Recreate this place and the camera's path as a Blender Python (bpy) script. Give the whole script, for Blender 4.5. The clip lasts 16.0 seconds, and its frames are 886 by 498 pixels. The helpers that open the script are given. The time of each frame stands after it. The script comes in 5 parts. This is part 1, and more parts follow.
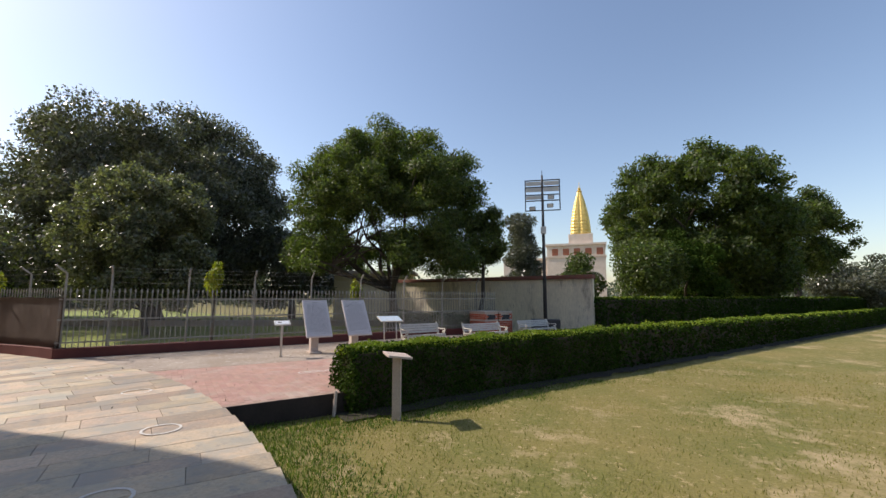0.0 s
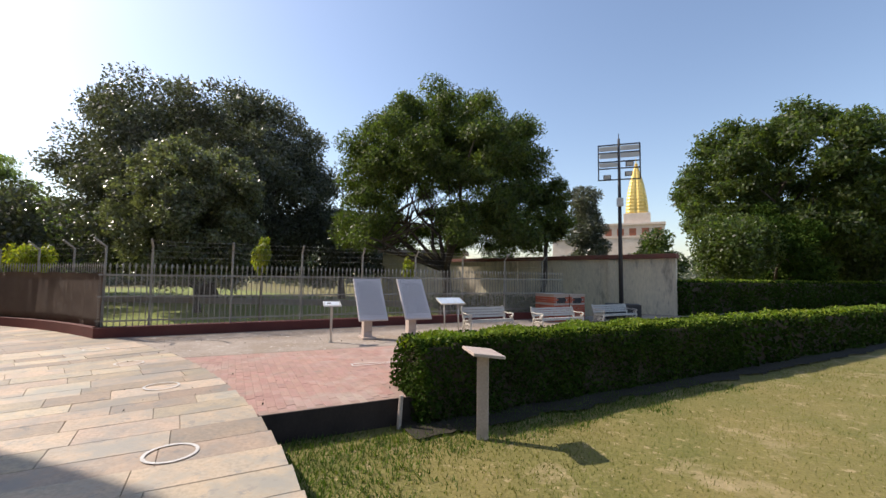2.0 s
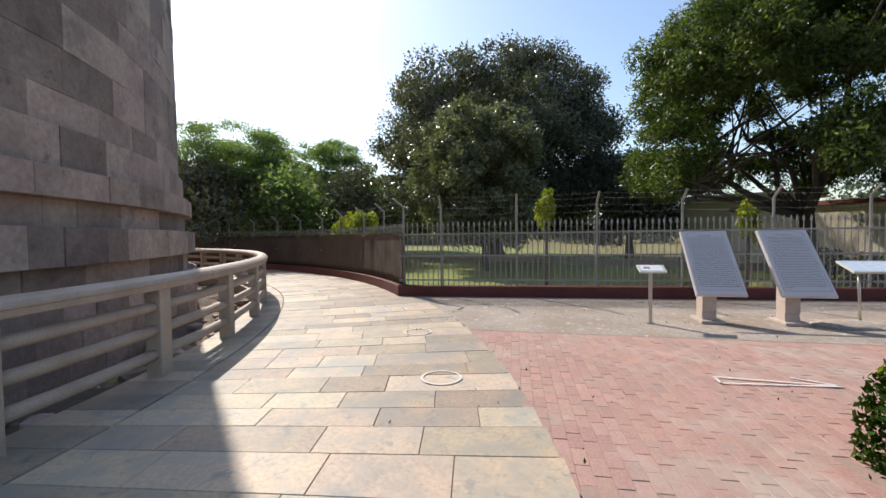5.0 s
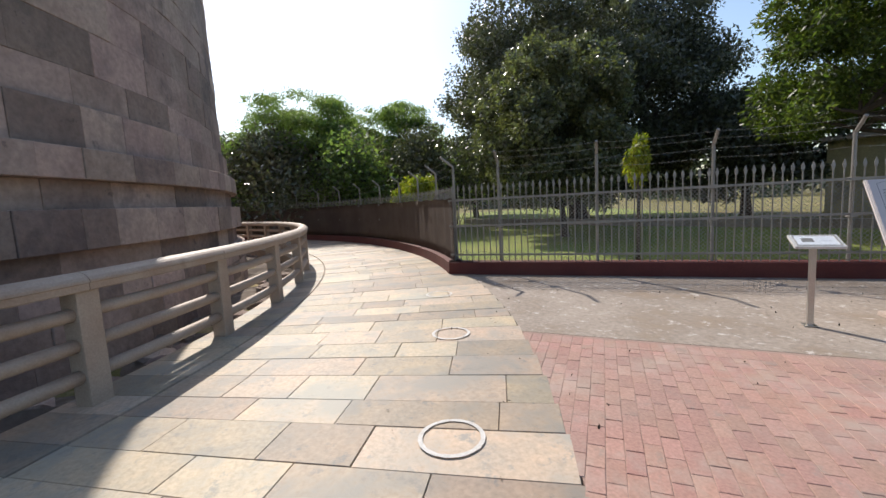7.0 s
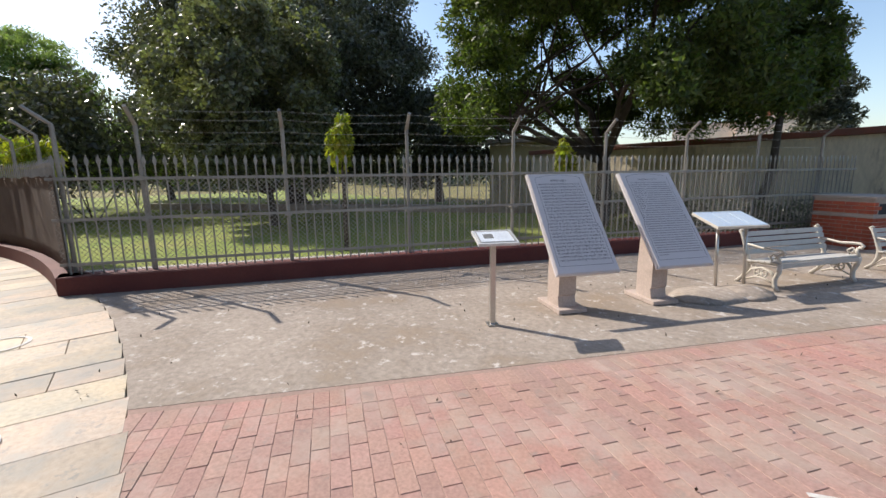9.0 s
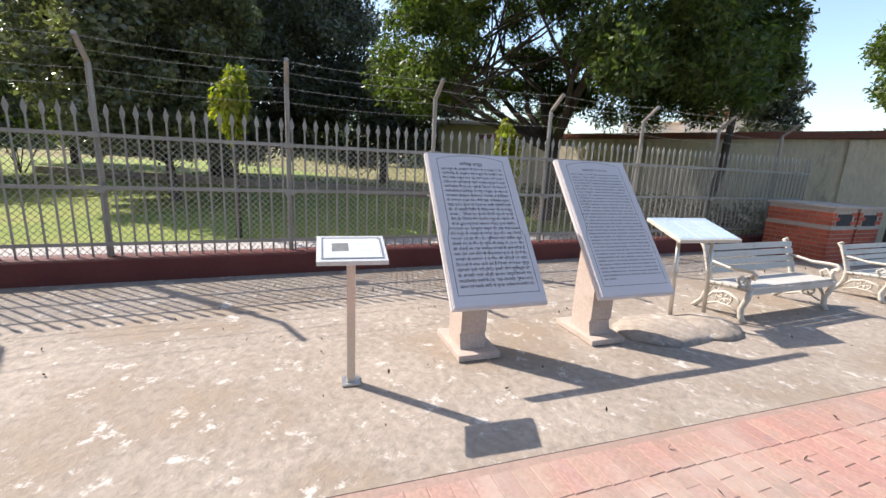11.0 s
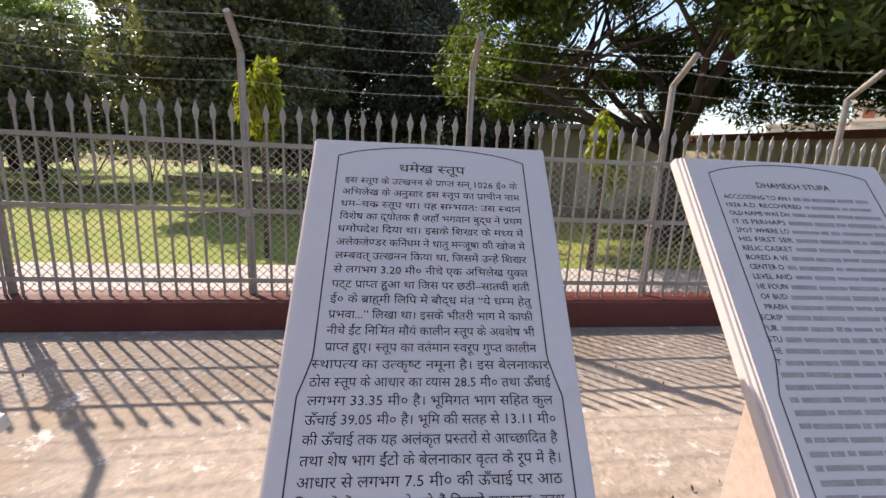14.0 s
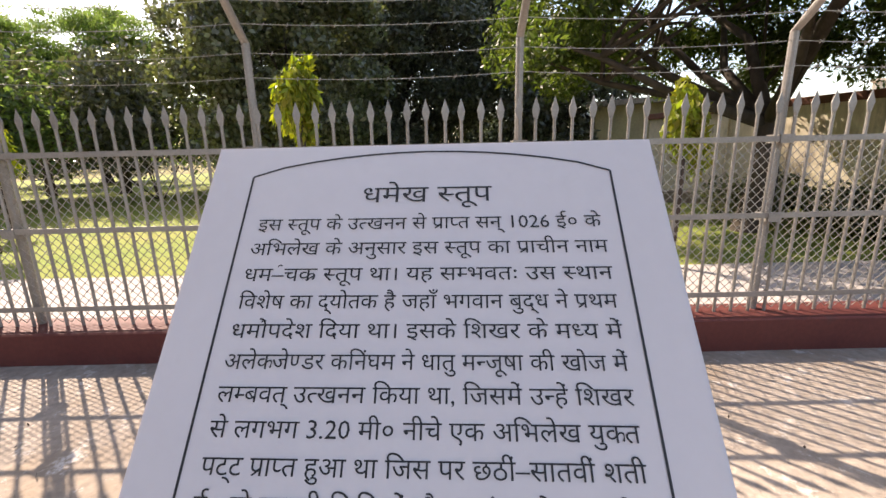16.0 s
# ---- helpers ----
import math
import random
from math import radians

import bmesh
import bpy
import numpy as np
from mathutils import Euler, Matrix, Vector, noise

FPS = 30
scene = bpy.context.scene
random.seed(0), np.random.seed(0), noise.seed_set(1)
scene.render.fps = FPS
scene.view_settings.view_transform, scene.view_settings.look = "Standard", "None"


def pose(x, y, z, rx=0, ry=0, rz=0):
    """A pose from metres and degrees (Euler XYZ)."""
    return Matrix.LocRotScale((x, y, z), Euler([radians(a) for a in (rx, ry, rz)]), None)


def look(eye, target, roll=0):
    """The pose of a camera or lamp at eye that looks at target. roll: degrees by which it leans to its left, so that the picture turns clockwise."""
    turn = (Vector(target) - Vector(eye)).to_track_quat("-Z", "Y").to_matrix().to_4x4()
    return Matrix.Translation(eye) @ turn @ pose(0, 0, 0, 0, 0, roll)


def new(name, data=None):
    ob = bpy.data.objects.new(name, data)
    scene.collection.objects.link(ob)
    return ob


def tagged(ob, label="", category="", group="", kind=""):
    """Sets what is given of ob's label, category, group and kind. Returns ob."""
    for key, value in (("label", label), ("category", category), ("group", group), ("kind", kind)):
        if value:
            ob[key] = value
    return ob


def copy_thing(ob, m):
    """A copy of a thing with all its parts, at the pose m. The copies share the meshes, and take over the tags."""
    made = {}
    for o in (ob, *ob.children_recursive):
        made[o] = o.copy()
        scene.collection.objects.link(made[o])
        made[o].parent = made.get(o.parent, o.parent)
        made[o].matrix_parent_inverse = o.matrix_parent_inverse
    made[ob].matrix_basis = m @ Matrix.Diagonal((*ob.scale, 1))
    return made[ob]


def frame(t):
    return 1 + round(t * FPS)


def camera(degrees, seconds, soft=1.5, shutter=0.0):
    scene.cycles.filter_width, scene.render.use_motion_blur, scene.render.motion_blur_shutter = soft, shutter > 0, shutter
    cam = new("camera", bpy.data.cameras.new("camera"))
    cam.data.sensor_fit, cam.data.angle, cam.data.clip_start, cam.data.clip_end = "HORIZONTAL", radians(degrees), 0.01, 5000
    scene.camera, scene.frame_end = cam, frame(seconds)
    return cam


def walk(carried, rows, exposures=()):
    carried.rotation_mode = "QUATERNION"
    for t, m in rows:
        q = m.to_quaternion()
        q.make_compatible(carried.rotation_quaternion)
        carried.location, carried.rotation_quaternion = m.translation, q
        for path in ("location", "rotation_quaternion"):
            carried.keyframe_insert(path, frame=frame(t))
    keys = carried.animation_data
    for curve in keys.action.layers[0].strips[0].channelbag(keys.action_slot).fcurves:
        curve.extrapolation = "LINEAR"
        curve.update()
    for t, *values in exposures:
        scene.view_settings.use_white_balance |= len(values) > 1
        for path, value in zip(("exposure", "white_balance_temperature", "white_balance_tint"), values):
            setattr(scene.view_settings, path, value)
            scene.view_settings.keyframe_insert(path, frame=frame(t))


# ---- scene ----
cam = camera(93.9, 16.0)
PATH = [
    (0, (2.941, -1.495, 1.679), (2.248, 0.367, 1.906), 0.1),
    (0.5, (2.632, -1.105, 1.656), (1.94, 0.758, 1.874), 0.5),
    (1, (2.375, -0.759, 1.654), (1.871, 1.167, 1.846), 0.9),
    (1.5, (2.0, -0.314, 1.633), (1.302, 1.552, 1.807), 1.5),
    (2, (1.607, 0.011, 1.617), (0.717, 1.797, 1.753), 0.7),
    (2.5, (1.222, 0.315, 1.574), (0.084, 1.958, 1.656), 0.2),
    (3, (0.783, 0.602, 1.563), (-0.666, 1.98, 1.59), 0.8),
    (3.5, (0.415, 0.887, 1.575), (-1.061, 2.236, 1.581), -0.2),
    (4, (0.087, 1.177, 1.576), (-1.533, 2.35, 1.549), -2.3),
    (4.5, (-0.353, 1.464, 1.538), (-2.089, 2.456, 1.465), -0.8),
    (5, (-0.736, 1.7, 1.542), (-2.521, 2.599, 1.476), -0.8),
    (7.5, (-2.575, 3.248, 1.566), (-4.498, 3.74, 1.32), -3.3),
    (8, (-2.938, 3.48, 1.457), (-4.792, 4.19, 1.215), -1.5),
    (8.5, (-3.19, 3.883, 1.464), (-4.846, 4.976, 1.213), 0.3),
    (9, (-3.222, 4.38, 1.551), (-4.439, 5.928, 1.202), -0.8),
    (9.5, (-3.338, 4.831, 1.54), (-4.421, 6.472, 1.173), 1.6),
    (10, (-3.424, 5.221, 1.522), (-4.429, 6.898, 1.098), 3.3),
    (12.3, (-3.765, 7.212, 1.494), (-4.872, 8.827, 1.082), 3.2),
    (12.5, (-3.801, 7.348, 1.489), (-4.932, 8.948, 1.088), 3.7),
    (13, (-3.958, 7.681, 1.484), (-5.167, 9.222, 1.079), 4.2),
    (13.5, (-4.108, 7.991, 1.485), (-5.364, 9.493, 1.079), 4.0),
    (14, (-4.246, 8.275, 1.494), (-5.651, 9.639, 1.088), 2.7),
    (14.5, (-4.401, 8.485, 1.5), (-5.856, 9.794, 1.09), 2.0),
    (15, (-4.556, 8.642, 1.527), (-6.024, 9.933, 1.106), 0.9),
    (15.5, (-4.634, 8.755, 1.541), (-6.186, 9.937, 1.099), -1.0),
    (16, (-4.671, 8.79, 1.538), (-6.248, 9.931, 1.08), -1.3),
]
walk(cam, [(t, look(eye, target, roll)) for t, eye, target, roll in PATH],
     [(0, 0.3, 6750, 15), (1, 0.5, 6750, 15), (2, 0.45, 6700, 15), (3.5, 0.33, 6600, 15), (5, 0.42, 6450, 12), (7.5, 0.24, 6450, 12), (8.5, 0.14, 6450, 12), (9, 0.45, 6450, 12), (10, 0.83, 6450, 12),
      (12.5, 1.0, 6600, 14), (13.5, 0.93, 6900, 17), (14, 0.95, 7100, 18), (14.5, 1.18, 7300, 19), (16, 1.35, 7600, 19)])

# ---- sky, sun ----
SUN_AZ, SUN_EL = radians(7.5), radians(42)      # the way that shadows fall, and the sun's height
to_sun = Vector((-math.cos(SUN_AZ) * math.cos(SUN_EL), -math.sin(SUN_AZ) * math.cos(SUN_EL), math.sin(SUN_EL)))
world = bpy.data.worlds.new("sky")
scene.world = world
world.use_nodes = True
wn = world.node_tree
sky = wn.nodes.new("ShaderNodeTexSky")
sky.sky_type, sky.sun_disc = "NISHITA", False
sky.sun_elevation, sky.sun_rotation = SUN_EL, math.atan2(to_sun.x, to_sun.y)
sky.air_density, sky.dust_density, sky.ozone_density = 1.15, 1.1, 1.6
wn.links.new(sky.outputs[0], wn.nodes["Background"].inputs[0])
wn.nodes["Background"].inputs[1].default_value = 0.145
sun_data = bpy.data.lights.new("sun", "SUN")
sun_data.energy, sun_data.angle, sun_data.color = 4.2, radians(0.53), (1.0, 0.93, 0.83)
sun = new("sun", sun_data)
sun.matrix_world = look((0, 0, 60), Vector((0, 0, 60)) - to_sun)


# ---- materials ----
def mat(name, c1, c2, scale=3.0, rough=0.75, bump=0.3, fine=40.0, metal=0.0, rnd=0.0, stain=None, stain_scale=1.2,
        stain_cut=0.55, translucent=0.0, spec=0.4, dist=0.01, hue=0.0, stretch=(1, 1, 1), speck=0.35,
        stain2=None, stain2_scale=7.0, stain2_cut=0.58):
    """Two colours mixed by noise at two scales, with stains, a random shade for each piece, roughness and fine relief."""
    m = bpy.data.materials.new(name)
    m.use_nodes = True
    nt = m.node_tree
    b = nt.nodes["Principled BSDF"]
    geo = nt.nodes.new("ShaderNodeNewGeometry")
    mp = nt.nodes.new("ShaderNodeMapping")
    mp.inputs["Scale"].default_value = stretch
    nt.links.new(geo.outputs["Position"], mp.inputs["Vector"])

    def tex(s, detail=4, rgh=0.6):
        n = nt.nodes.new("ShaderNodeTexNoise")
        n.inputs["Scale"].default_value, n.inputs["Detail"].default_value, n.inputs["Roughness"].default_value = s, detail, rgh
        nt.links.new(mp.outputs[0], n.inputs["Vector"])
        return n.outputs["Fac"]

    def ramp(v, lo, hi):
        r = nt.nodes.new("ShaderNodeMapRange")
        r.inputs["From Min"].default_value, r.inputs["From Max"].default_value = lo, hi
        nt.links.new(v, r.inputs["Value"])
        return r.outputs[0]

    def mix(f, a, c, kind="MIX"):
        n = nt.nodes.new("ShaderNodeMix")
        n.data_type, n.blend_type = "RGBA", kind
        for sock, val in ((n.inputs["Factor"], f), (n.inputs[6], a), (n.inputs[7], c)):
            if isinstance(val, (int, float)):
                sock.default_value = val
            elif isinstance(val, tuple):
                sock.default_value = (*val, 1) if len(val) == 3 else val
            else:
                nt.links.new(val, sock)
        return n.outputs[2]

    big, small = tex(scale), tex(fine, 3)
    col = mix(ramp(big, 0.32, 0.68), c1, c2)
    col = mix(speck, col, mix(ramp(small, 0.3, 0.7), (0.45, 0.45, 0.45), (1.0, 1.0, 1.0)), "MULTIPLY")
    if stain:
        col = mix(ramp(tex(stain_scale, 6, 0.7), stain_cut, stain_cut + 0.14), col, stain)
    if stain2:
        col = mix(ramp(tex(stain2_scale, 6, 0.75), stain2_cut, stain2_cut + 0.08), col, stain2)
    if rnd:
        info = nt.nodes.new("ShaderNodeObjectInfo")
        isl = nt.nodes.new("ShaderNodeNewGeometry")
        add = nt.nodes.new("ShaderNodeMath")
        add.operation = "ADD"
        nt.links.new(info.outputs["Random"], add.inputs[0])
        nt.links.new(isl.outputs["Random Per Island"], add.inputs[1])
        fr = nt.nodes.new("ShaderNodeMath")
        fr.operation = "FRACT"
        nt.links.new(add.outputs[0], fr.inputs[0])
        hsv = nt.nodes.new("ShaderNodeHueSaturation")
        nt.links.new(col, hsv.inputs["Color"])
        val = nt.nodes.new("ShaderNodeMapRange")
        val.inputs["To Min"].default_value, val.inputs["To Max"].default_value = 1 - rnd, 1 + rnd
        nt.links.new(fr.outputs[0], val.inputs["Value"])
        nt.links.new(val.outputs[0], hsv.inputs["Value"])
        if hue:
            hv = nt.nodes.new("ShaderNodeMapRange")
            hv.inputs["To Min"].default_value, hv.inputs["To Max"].default_value = 0.5 - hue, 0.5 + hue
            mul = nt.nodes.new("ShaderNodeMath")
            mul.operation = "MULTIPLY"
            mul.inputs[1].default_value = 7.31
            f2 = nt.nodes.new("ShaderNodeMath")
            f2.operation = "FRACT"
            nt.links.new(fr.outputs[0], mul.inputs[0])
            nt.links.new(mul.outputs[0], f2.inputs[0])
            nt.links.new(f2.outputs[0], hv.inputs["Value"])
            nt.links.new(hv.outputs[0], hsv.inputs["Hue"])
        col = hsv.outputs[0]
    nt.links.new(col, b.inputs["Base Color"])
    b.inputs["Roughness"].default_value = rough
    b.inputs["Metallic"].default_value = metal
    b.inputs["Specular IOR Level"].default_value = spec
    if bump:
        bn = nt.nodes.new("ShaderNodeBump")
        bn.inputs["Strength"].default_value, bn.inputs["Distance"].default_value = bump, dist
        addb = nt.nodes.new("ShaderNodeMath")
        addb.operation = "MULTIPLY_ADD"
        addb.inputs[1].default_value = 0.5
        nt.links.new(small, addb.inputs[0])
        nt.links.new(big, addb.inputs[2])
        nt.links.new(addb.outputs[0], bn.inputs["Height"])
        nt.links.new(bn.outputs[0], b.inputs["Normal"])
    if translucent:
        tr = nt.nodes.new("ShaderNodeBsdfTranslucent")
        bright = mix(1.0, col, (1.5, 1.7, 0.6), "MULTIPLY")
        nt.links.new(bright, tr.inputs["Color"])
        ms = nt.nodes.new("ShaderNodeMixShader")
        ms.inputs[0].default_value = translucent
        nt.links.new(b.outputs[0], ms.inputs[1])
        nt.links.new(tr.outputs[0], ms.inputs[2])
        nt.links.new(ms.outputs[0], nt.nodes["Material Output"].inputs["Surface"])
    return m


M_PAVE = mat("buff_sandstone_flags", (0.57, 0.43, 0.29), (0.42, 0.355, 0.27), 2.6, 0.6, 0.8, 24, rnd=0.26, hue=0.012, stain=(0.32, 0.295, 0.245), stain_scale=1.5, stain_cut=0.48, dist=0.007, speck=0.5, stain2=(0.28, 0.255, 0.215), stain2_scale=4.6, stain2_cut=0.56)
M_JOINT = mat("earthy_joint_mortar", (0.30, 0.25, 0.195), (0.38, 0.32, 0.25), 4, 0.95, 0.4)
M_BRICK_PAVE = mat("red_brick_pavers", (0.485, 0.27, 0.215), (0.40, 0.27, 0.222), 0.9, 0.8, 0.6, 45, rnd=0.085, hue=0.007, stain=(0.41, 0.315, 0.26), stain_scale=0.8, stain_cut=0.49, speck=0.5, stain2=(0.31, 0.23, 0.195), stain2_scale=3.6, stain2_cut=0.58)
M_BED = mat("red_brick_dust_bed", (0.40, 0.27, 0.22), (0.33, 0.235, 0.19), 4, 0.95, 0.4)
M_CONC = mat("worn_concrete", (0.43, 0.36, 0.295), (0.31, 0.255, 0.205), 0.9, 0.85, 1.0, 16, stain=(0.29, 0.225, 0.165), stain_scale=0.9, stain_cut=0.52, dist=0.026, speck=0.6, stain2=(0.54, 0.49, 0.44), stain2_scale=5.5, stain2_cut=0.57)
M_LAWN = mat("lawn_ground", (0.16, 0.16, 0.036), (0.265, 0.212, 0.068), 0.45, 0.95, 1.0, 30, stain=(0.42, 0.32, 0.18), stain_scale=0.62, stain_cut=0.545, dist=0.03, speck=0.6, stain2=(0.36, 0.28, 0.14), stain2_scale=6, stain2_cut=0.57)
M_GARDEN = mat("garden_grass", (0.19, 0.255, 0.04), (0.27, 0.29, 0.06), 0.5, 0.95, 0.8, 50, stain=(0.27, 0.22, 0.10), stain_scale=0.5, stain_cut=0.64, dist=0.02)
M_GRASS = mat("grass_blades", (0.13, 0.155, 0.028), (0.24, 0.21, 0.06), 0.5, 0.8, 0, 30, rnd=0.35, hue=0.02, translucent=0.3)
M_GRASS_LUSH = mat("lush_grass_blades", (0.065, 0.115, 0.018), (0.11, 0.155, 0.028), 1.5, 0.8, 0, 30, rnd=0.35, hue=0.02, translucent=0.35)
M_STUPA = mat("weathered_stupa_stone", (0.35, 0.255, 0.21), (0.50, 0.38, 0.31), 1.1, 0.9, 1.0, 12, rnd=0.36, hue=0.01, speck=0.5, stain=(0.21, 0.165, 0.145), stain_scale=0.9, stain_cut=0.55, dist=0.03, stain2=(0.20, 0.155, 0.135), stain2_scale=3.0, stain2_cut=0.6)
M_RAIL = mat("buff_sandstone_rail", (0.42, 0.31, 0.23), (0.50, 0.40, 0.31), 2.2, 0.55, 0.25, 60, stain=(0.30, 0.23, 0.17), stain_scale=2.5, stain_cut=0.6)
M_MAROON = mat("maroon_painted_plinth", (0.11, 0.024, 0.021), (0.145, 0.038, 0.03), 1.5, 0.7, 0.35, 30, stain=(0.085, 0.03, 0.027), stain_scale=3, stain_cut=0.58)
M_KERB = mat("dark_kerb_face", (0.03, 0.021, 0.017), (0.048, 0.033, 0.027), 3, 0.9, 0.6, 25)
M_IRON = mat("silver_painted_iron", (0.27, 0.25, 0.225), (0.35, 0.33, 0.30), 3, 0.5, 0.12, 60, metal=0.25, stain=(0.20, 0.15, 0.11), stain_scale=5, stain_cut=0.64)
M_WIRE = mat("galvanised_wire", (0.34, 0.325, 0.30), (0.43, 0.41, 0.385), 5, 0.5, 0, metal=0.5)
M_NET = mat("brown_mesh_cover", (0.16, 0.12, 0.095), (0.21, 0.16, 0.13), 1.0, 0.9, 0.3, 60, stain=(0.15, 0.11, 0.09), stain_scale=1.4)
M_MARBLE = mat("pale_grey_stone_slab", (0.57, 0.53, 0.525), (0.615, 0.57, 0.565), 1.1, 0.38, 0.02, 35, speck=0.05, stain=(0.54, 0.50, 0.49), stain_scale=2.2, stain_cut=0.6)
M_PEDESTAL = mat("pinkish_stone_pedestal", (0.50, 0.40, 0.34), (0.56, 0.46, 0.40), 3, 0.7, 0.3, 40, stain=(0.38, 0.31, 0.26), stain_scale=4)
M_INK = mat("black_engraved_paint", (0.02, 0.02, 0.022), (0.03, 0.03, 0.032), 20, 0.6, 0)
M_STEEL = mat("brushed_steel", (0.55, 0.52, 0.48), (0.62, 0.58, 0.54), 2, 0.32, 0.05, 90, metal=0.85)
M_PANEL = mat("white_notice_sheet", (0.72, 0.76, 0.80), (0.78, 0.81, 0.84), 3, 0.3, 0)
M_BLUE = mat("pale_blue_notice_sheet", (0.50, 0.62, 0.76), (0.58, 0.69, 0.80), 3, 0.3, 0)
M_FADED = mat("faded_engraved_print", (0.30, 0.275, 0.27), (0.42, 0.385, 0.375), 30, 0.5, 0, 160, speck=0.5)
M_GREYTXT = mat("grey_print", (0.16, 0.16, 0.155), (0.24, 0.235, 0.22), 9, 0.5, 0)
M_BENCHW = mat("cream_painted_bench_slats", (0.50, 0.48, 0.44), (0.58, 0.55, 0.50), 4, 0.55, 0.2, 50, stain=(0.38, 0.35, 0.31), stain_scale=5, stretch=(1, 1, 1))
M_CAST = mat("white_painted_cast_iron", (0.60, 0.55, 0.47), (0.66, 0.61, 0.53), 6, 0.5, 0.15, 60, stain=(0.40, 0.31, 0.22), stain_scale=9, stain_cut=0.62)
M_REDBRICK = mat("red_face_brick", (0.46, 0.11, 0.055), (0.36, 0.085, 0.05), 4, 0.8, 0.4, 50, rnd=0.16)
M_MORTAR = mat("pale_mortar", (0.42, 0.36, 0.31), (0.48, 0.42, 0.37), 6, 0.9, 0.4)
M_DARK = mat("dark_recess", (0.03, 0.03, 0.035), (0.045, 0.045, 0.05), 5, 0.8, 0.1)
M_CREAM = mat("stained_cream_plaster", (0.82, 0.72, 0.54), (0.66, 0.58, 0.45), 0.9, 0.9, 0.35, 14, stain=(0.30, 0.255, 0.205), stain_scale=1.3, stain_cut=0.53, stretch=(1, 1, 0.3), stain2=(0.34, 0.29, 0.24), stain2_scale=4, stain2_cut=0.6)
M_COPING = mat("red_brown_coping", (0.26, 0.09, 0.065), (0.20, 0.10, 0.075), 2, 0.85, 0.4, 25)
M_MAST = mat("dark_painted_mast", (0.035, 0.035, 0.038), (0.06, 0.055, 0.055), 3, 0.5, 0.1)
M_LAMPW = mat("white_enamel_reflector", (0.60, 0.60, 0.58), (0.66, 0.65, 0.63), 6, 0.35, 0)
M_GOLD = mat("gilded_shikhara", (0.85, 0.56, 0.13), (0.95, 0.70, 0.25), 2, 0.38, 0.3, 10, metal=0.55)
M_PINK = mat("pale_pink_temple_plaster", (0.78, 0.66, 0.56), (0.70, 0.57, 0.47), 0.8, 0.85, 0.15, 10)
M_TERRA = mat("terracotta_trim", (0.45, 0.16, 0.09), (0.36, 0.13, 0.08), 1, 0.85, 0.2)
M_BARK = mat("dark_bark", (0.055, 0.042, 0.032), (0.095, 0.075, 0.06), 3, 0.95, 1.0, 18, dist=0.03, stretch=(1, 1, 0.3))
M_LEAF_NEEM = mat("neem_leaves", (0.105, 0.135, 0.04), (0.056, 0.082, 0.027), 0.5, 0.45, 0, 6, rnd=0.5, hue=0.025, translucent=0.48)
M_LEAF_DARK = mat("dark_fig_leaves", (0.135, 0.138, 0.10), (0.08, 0.09, 0.066), 0.4, 0.28, 0, 6, rnd=0.5, hue=0.02, translucent=0.22)
M_LEAF_PIPAL = mat("grey_green_leaves", (0.18, 0.185, 0.125), (0.12, 0.135, 0.085), 0.5, 0.28, 0, 6, rnd=0.5, hue=0.03, translucent=0.3)
M_LEAF_FEATHER = mat("feathery_green_leaves", (0.19, 0.25, 0.12), (0.13, 0.19, 0.085), 0.4, 0.5, 0, 6, rnd=0.35, hue=0.02, translucent=0.5)
# hedge leaves twice: shade-dark for faces, sun-bright for tops; light set by colour
M_LEAF_HEDGE = mat("shaded_hedge_leaves", (0.024, 0.048, 0.007), (0.044, 0.076, 0.011), 1.3, 0.75, 0, 12, rnd=0.4, hue=0.02, translucent=0.12, spec=0.06)
M_LEAF_SUNLIT = mat("sunlit_hedge_top", (0.13, 0.20, 0.022), (0.21, 0.26, 0.03), 1.0, 0.5, 0, 12, rnd=0.4, hue=0.02, translucent=0.3, spec=0.2)
M_LEAF_YELLOW = mat("yellow_green_leaves", (0.30, 0.30, 0.035), (0.20, 0.24, 0.03), 1.2, 0.5, 0, 10, rnd=0.35, hue=0.03, translucent=0.4)
# distant leaves greyed and paled: the haze is in their base colour
M_LEAF_FAR = mat("haze_paled_foliage", (0.15, 0.175, 0.14), (0.12, 0.145, 0.115), 0.15, 0.9, 0, 3, rnd=0.3, translucent=0.2)
# earth colour taken darker to carry the hedge's shade as well
M_SOIL = mat("soil_with_painted_shade", (0.026, 0.021, 0.013), (0.042, 0.034, 0.021), 2.5, 0.95, 0.8, 22, stain=(0.03, 0.036, 0.012), stain_scale=3.0, dist=0.02)
M_TWIG = mat("hedge_twigs", (0.05, 0.035, 0.022), (0.08, 0.06, 0.04), 5, 0.9, 0.3)
M_WHITE = mat("worn_white_road_paint", (0.72, 0.70, 0.66), (0.60, 0.57, 0.52), 9, 0.7, 0.1, 60)
M_RUBBLE = mat("rubble_and_earth", (0.20, 0.155, 0.115), (0.13, 0.10, 0.08), 1.4, 0.95, 0.9, 14, stain=(0.32, 0.26, 0.20), stain_scale=2.2, dist=0.03)
M_PATH = mat("pale_garden_path", (0.52, 0.47, 0.44), (0.44, 0.40, 0.37), 1.2, 0.9, 0.4, 30)
M_SHED = mat("weathered_yellow_hut_wall", (0.50, 0.42, 0.22), (0.40, 0.34, 0.20), 0.8, 0.9, 0.3, 12, stain=(0.2, 0.18, 0.13), stain_scale=1.0)


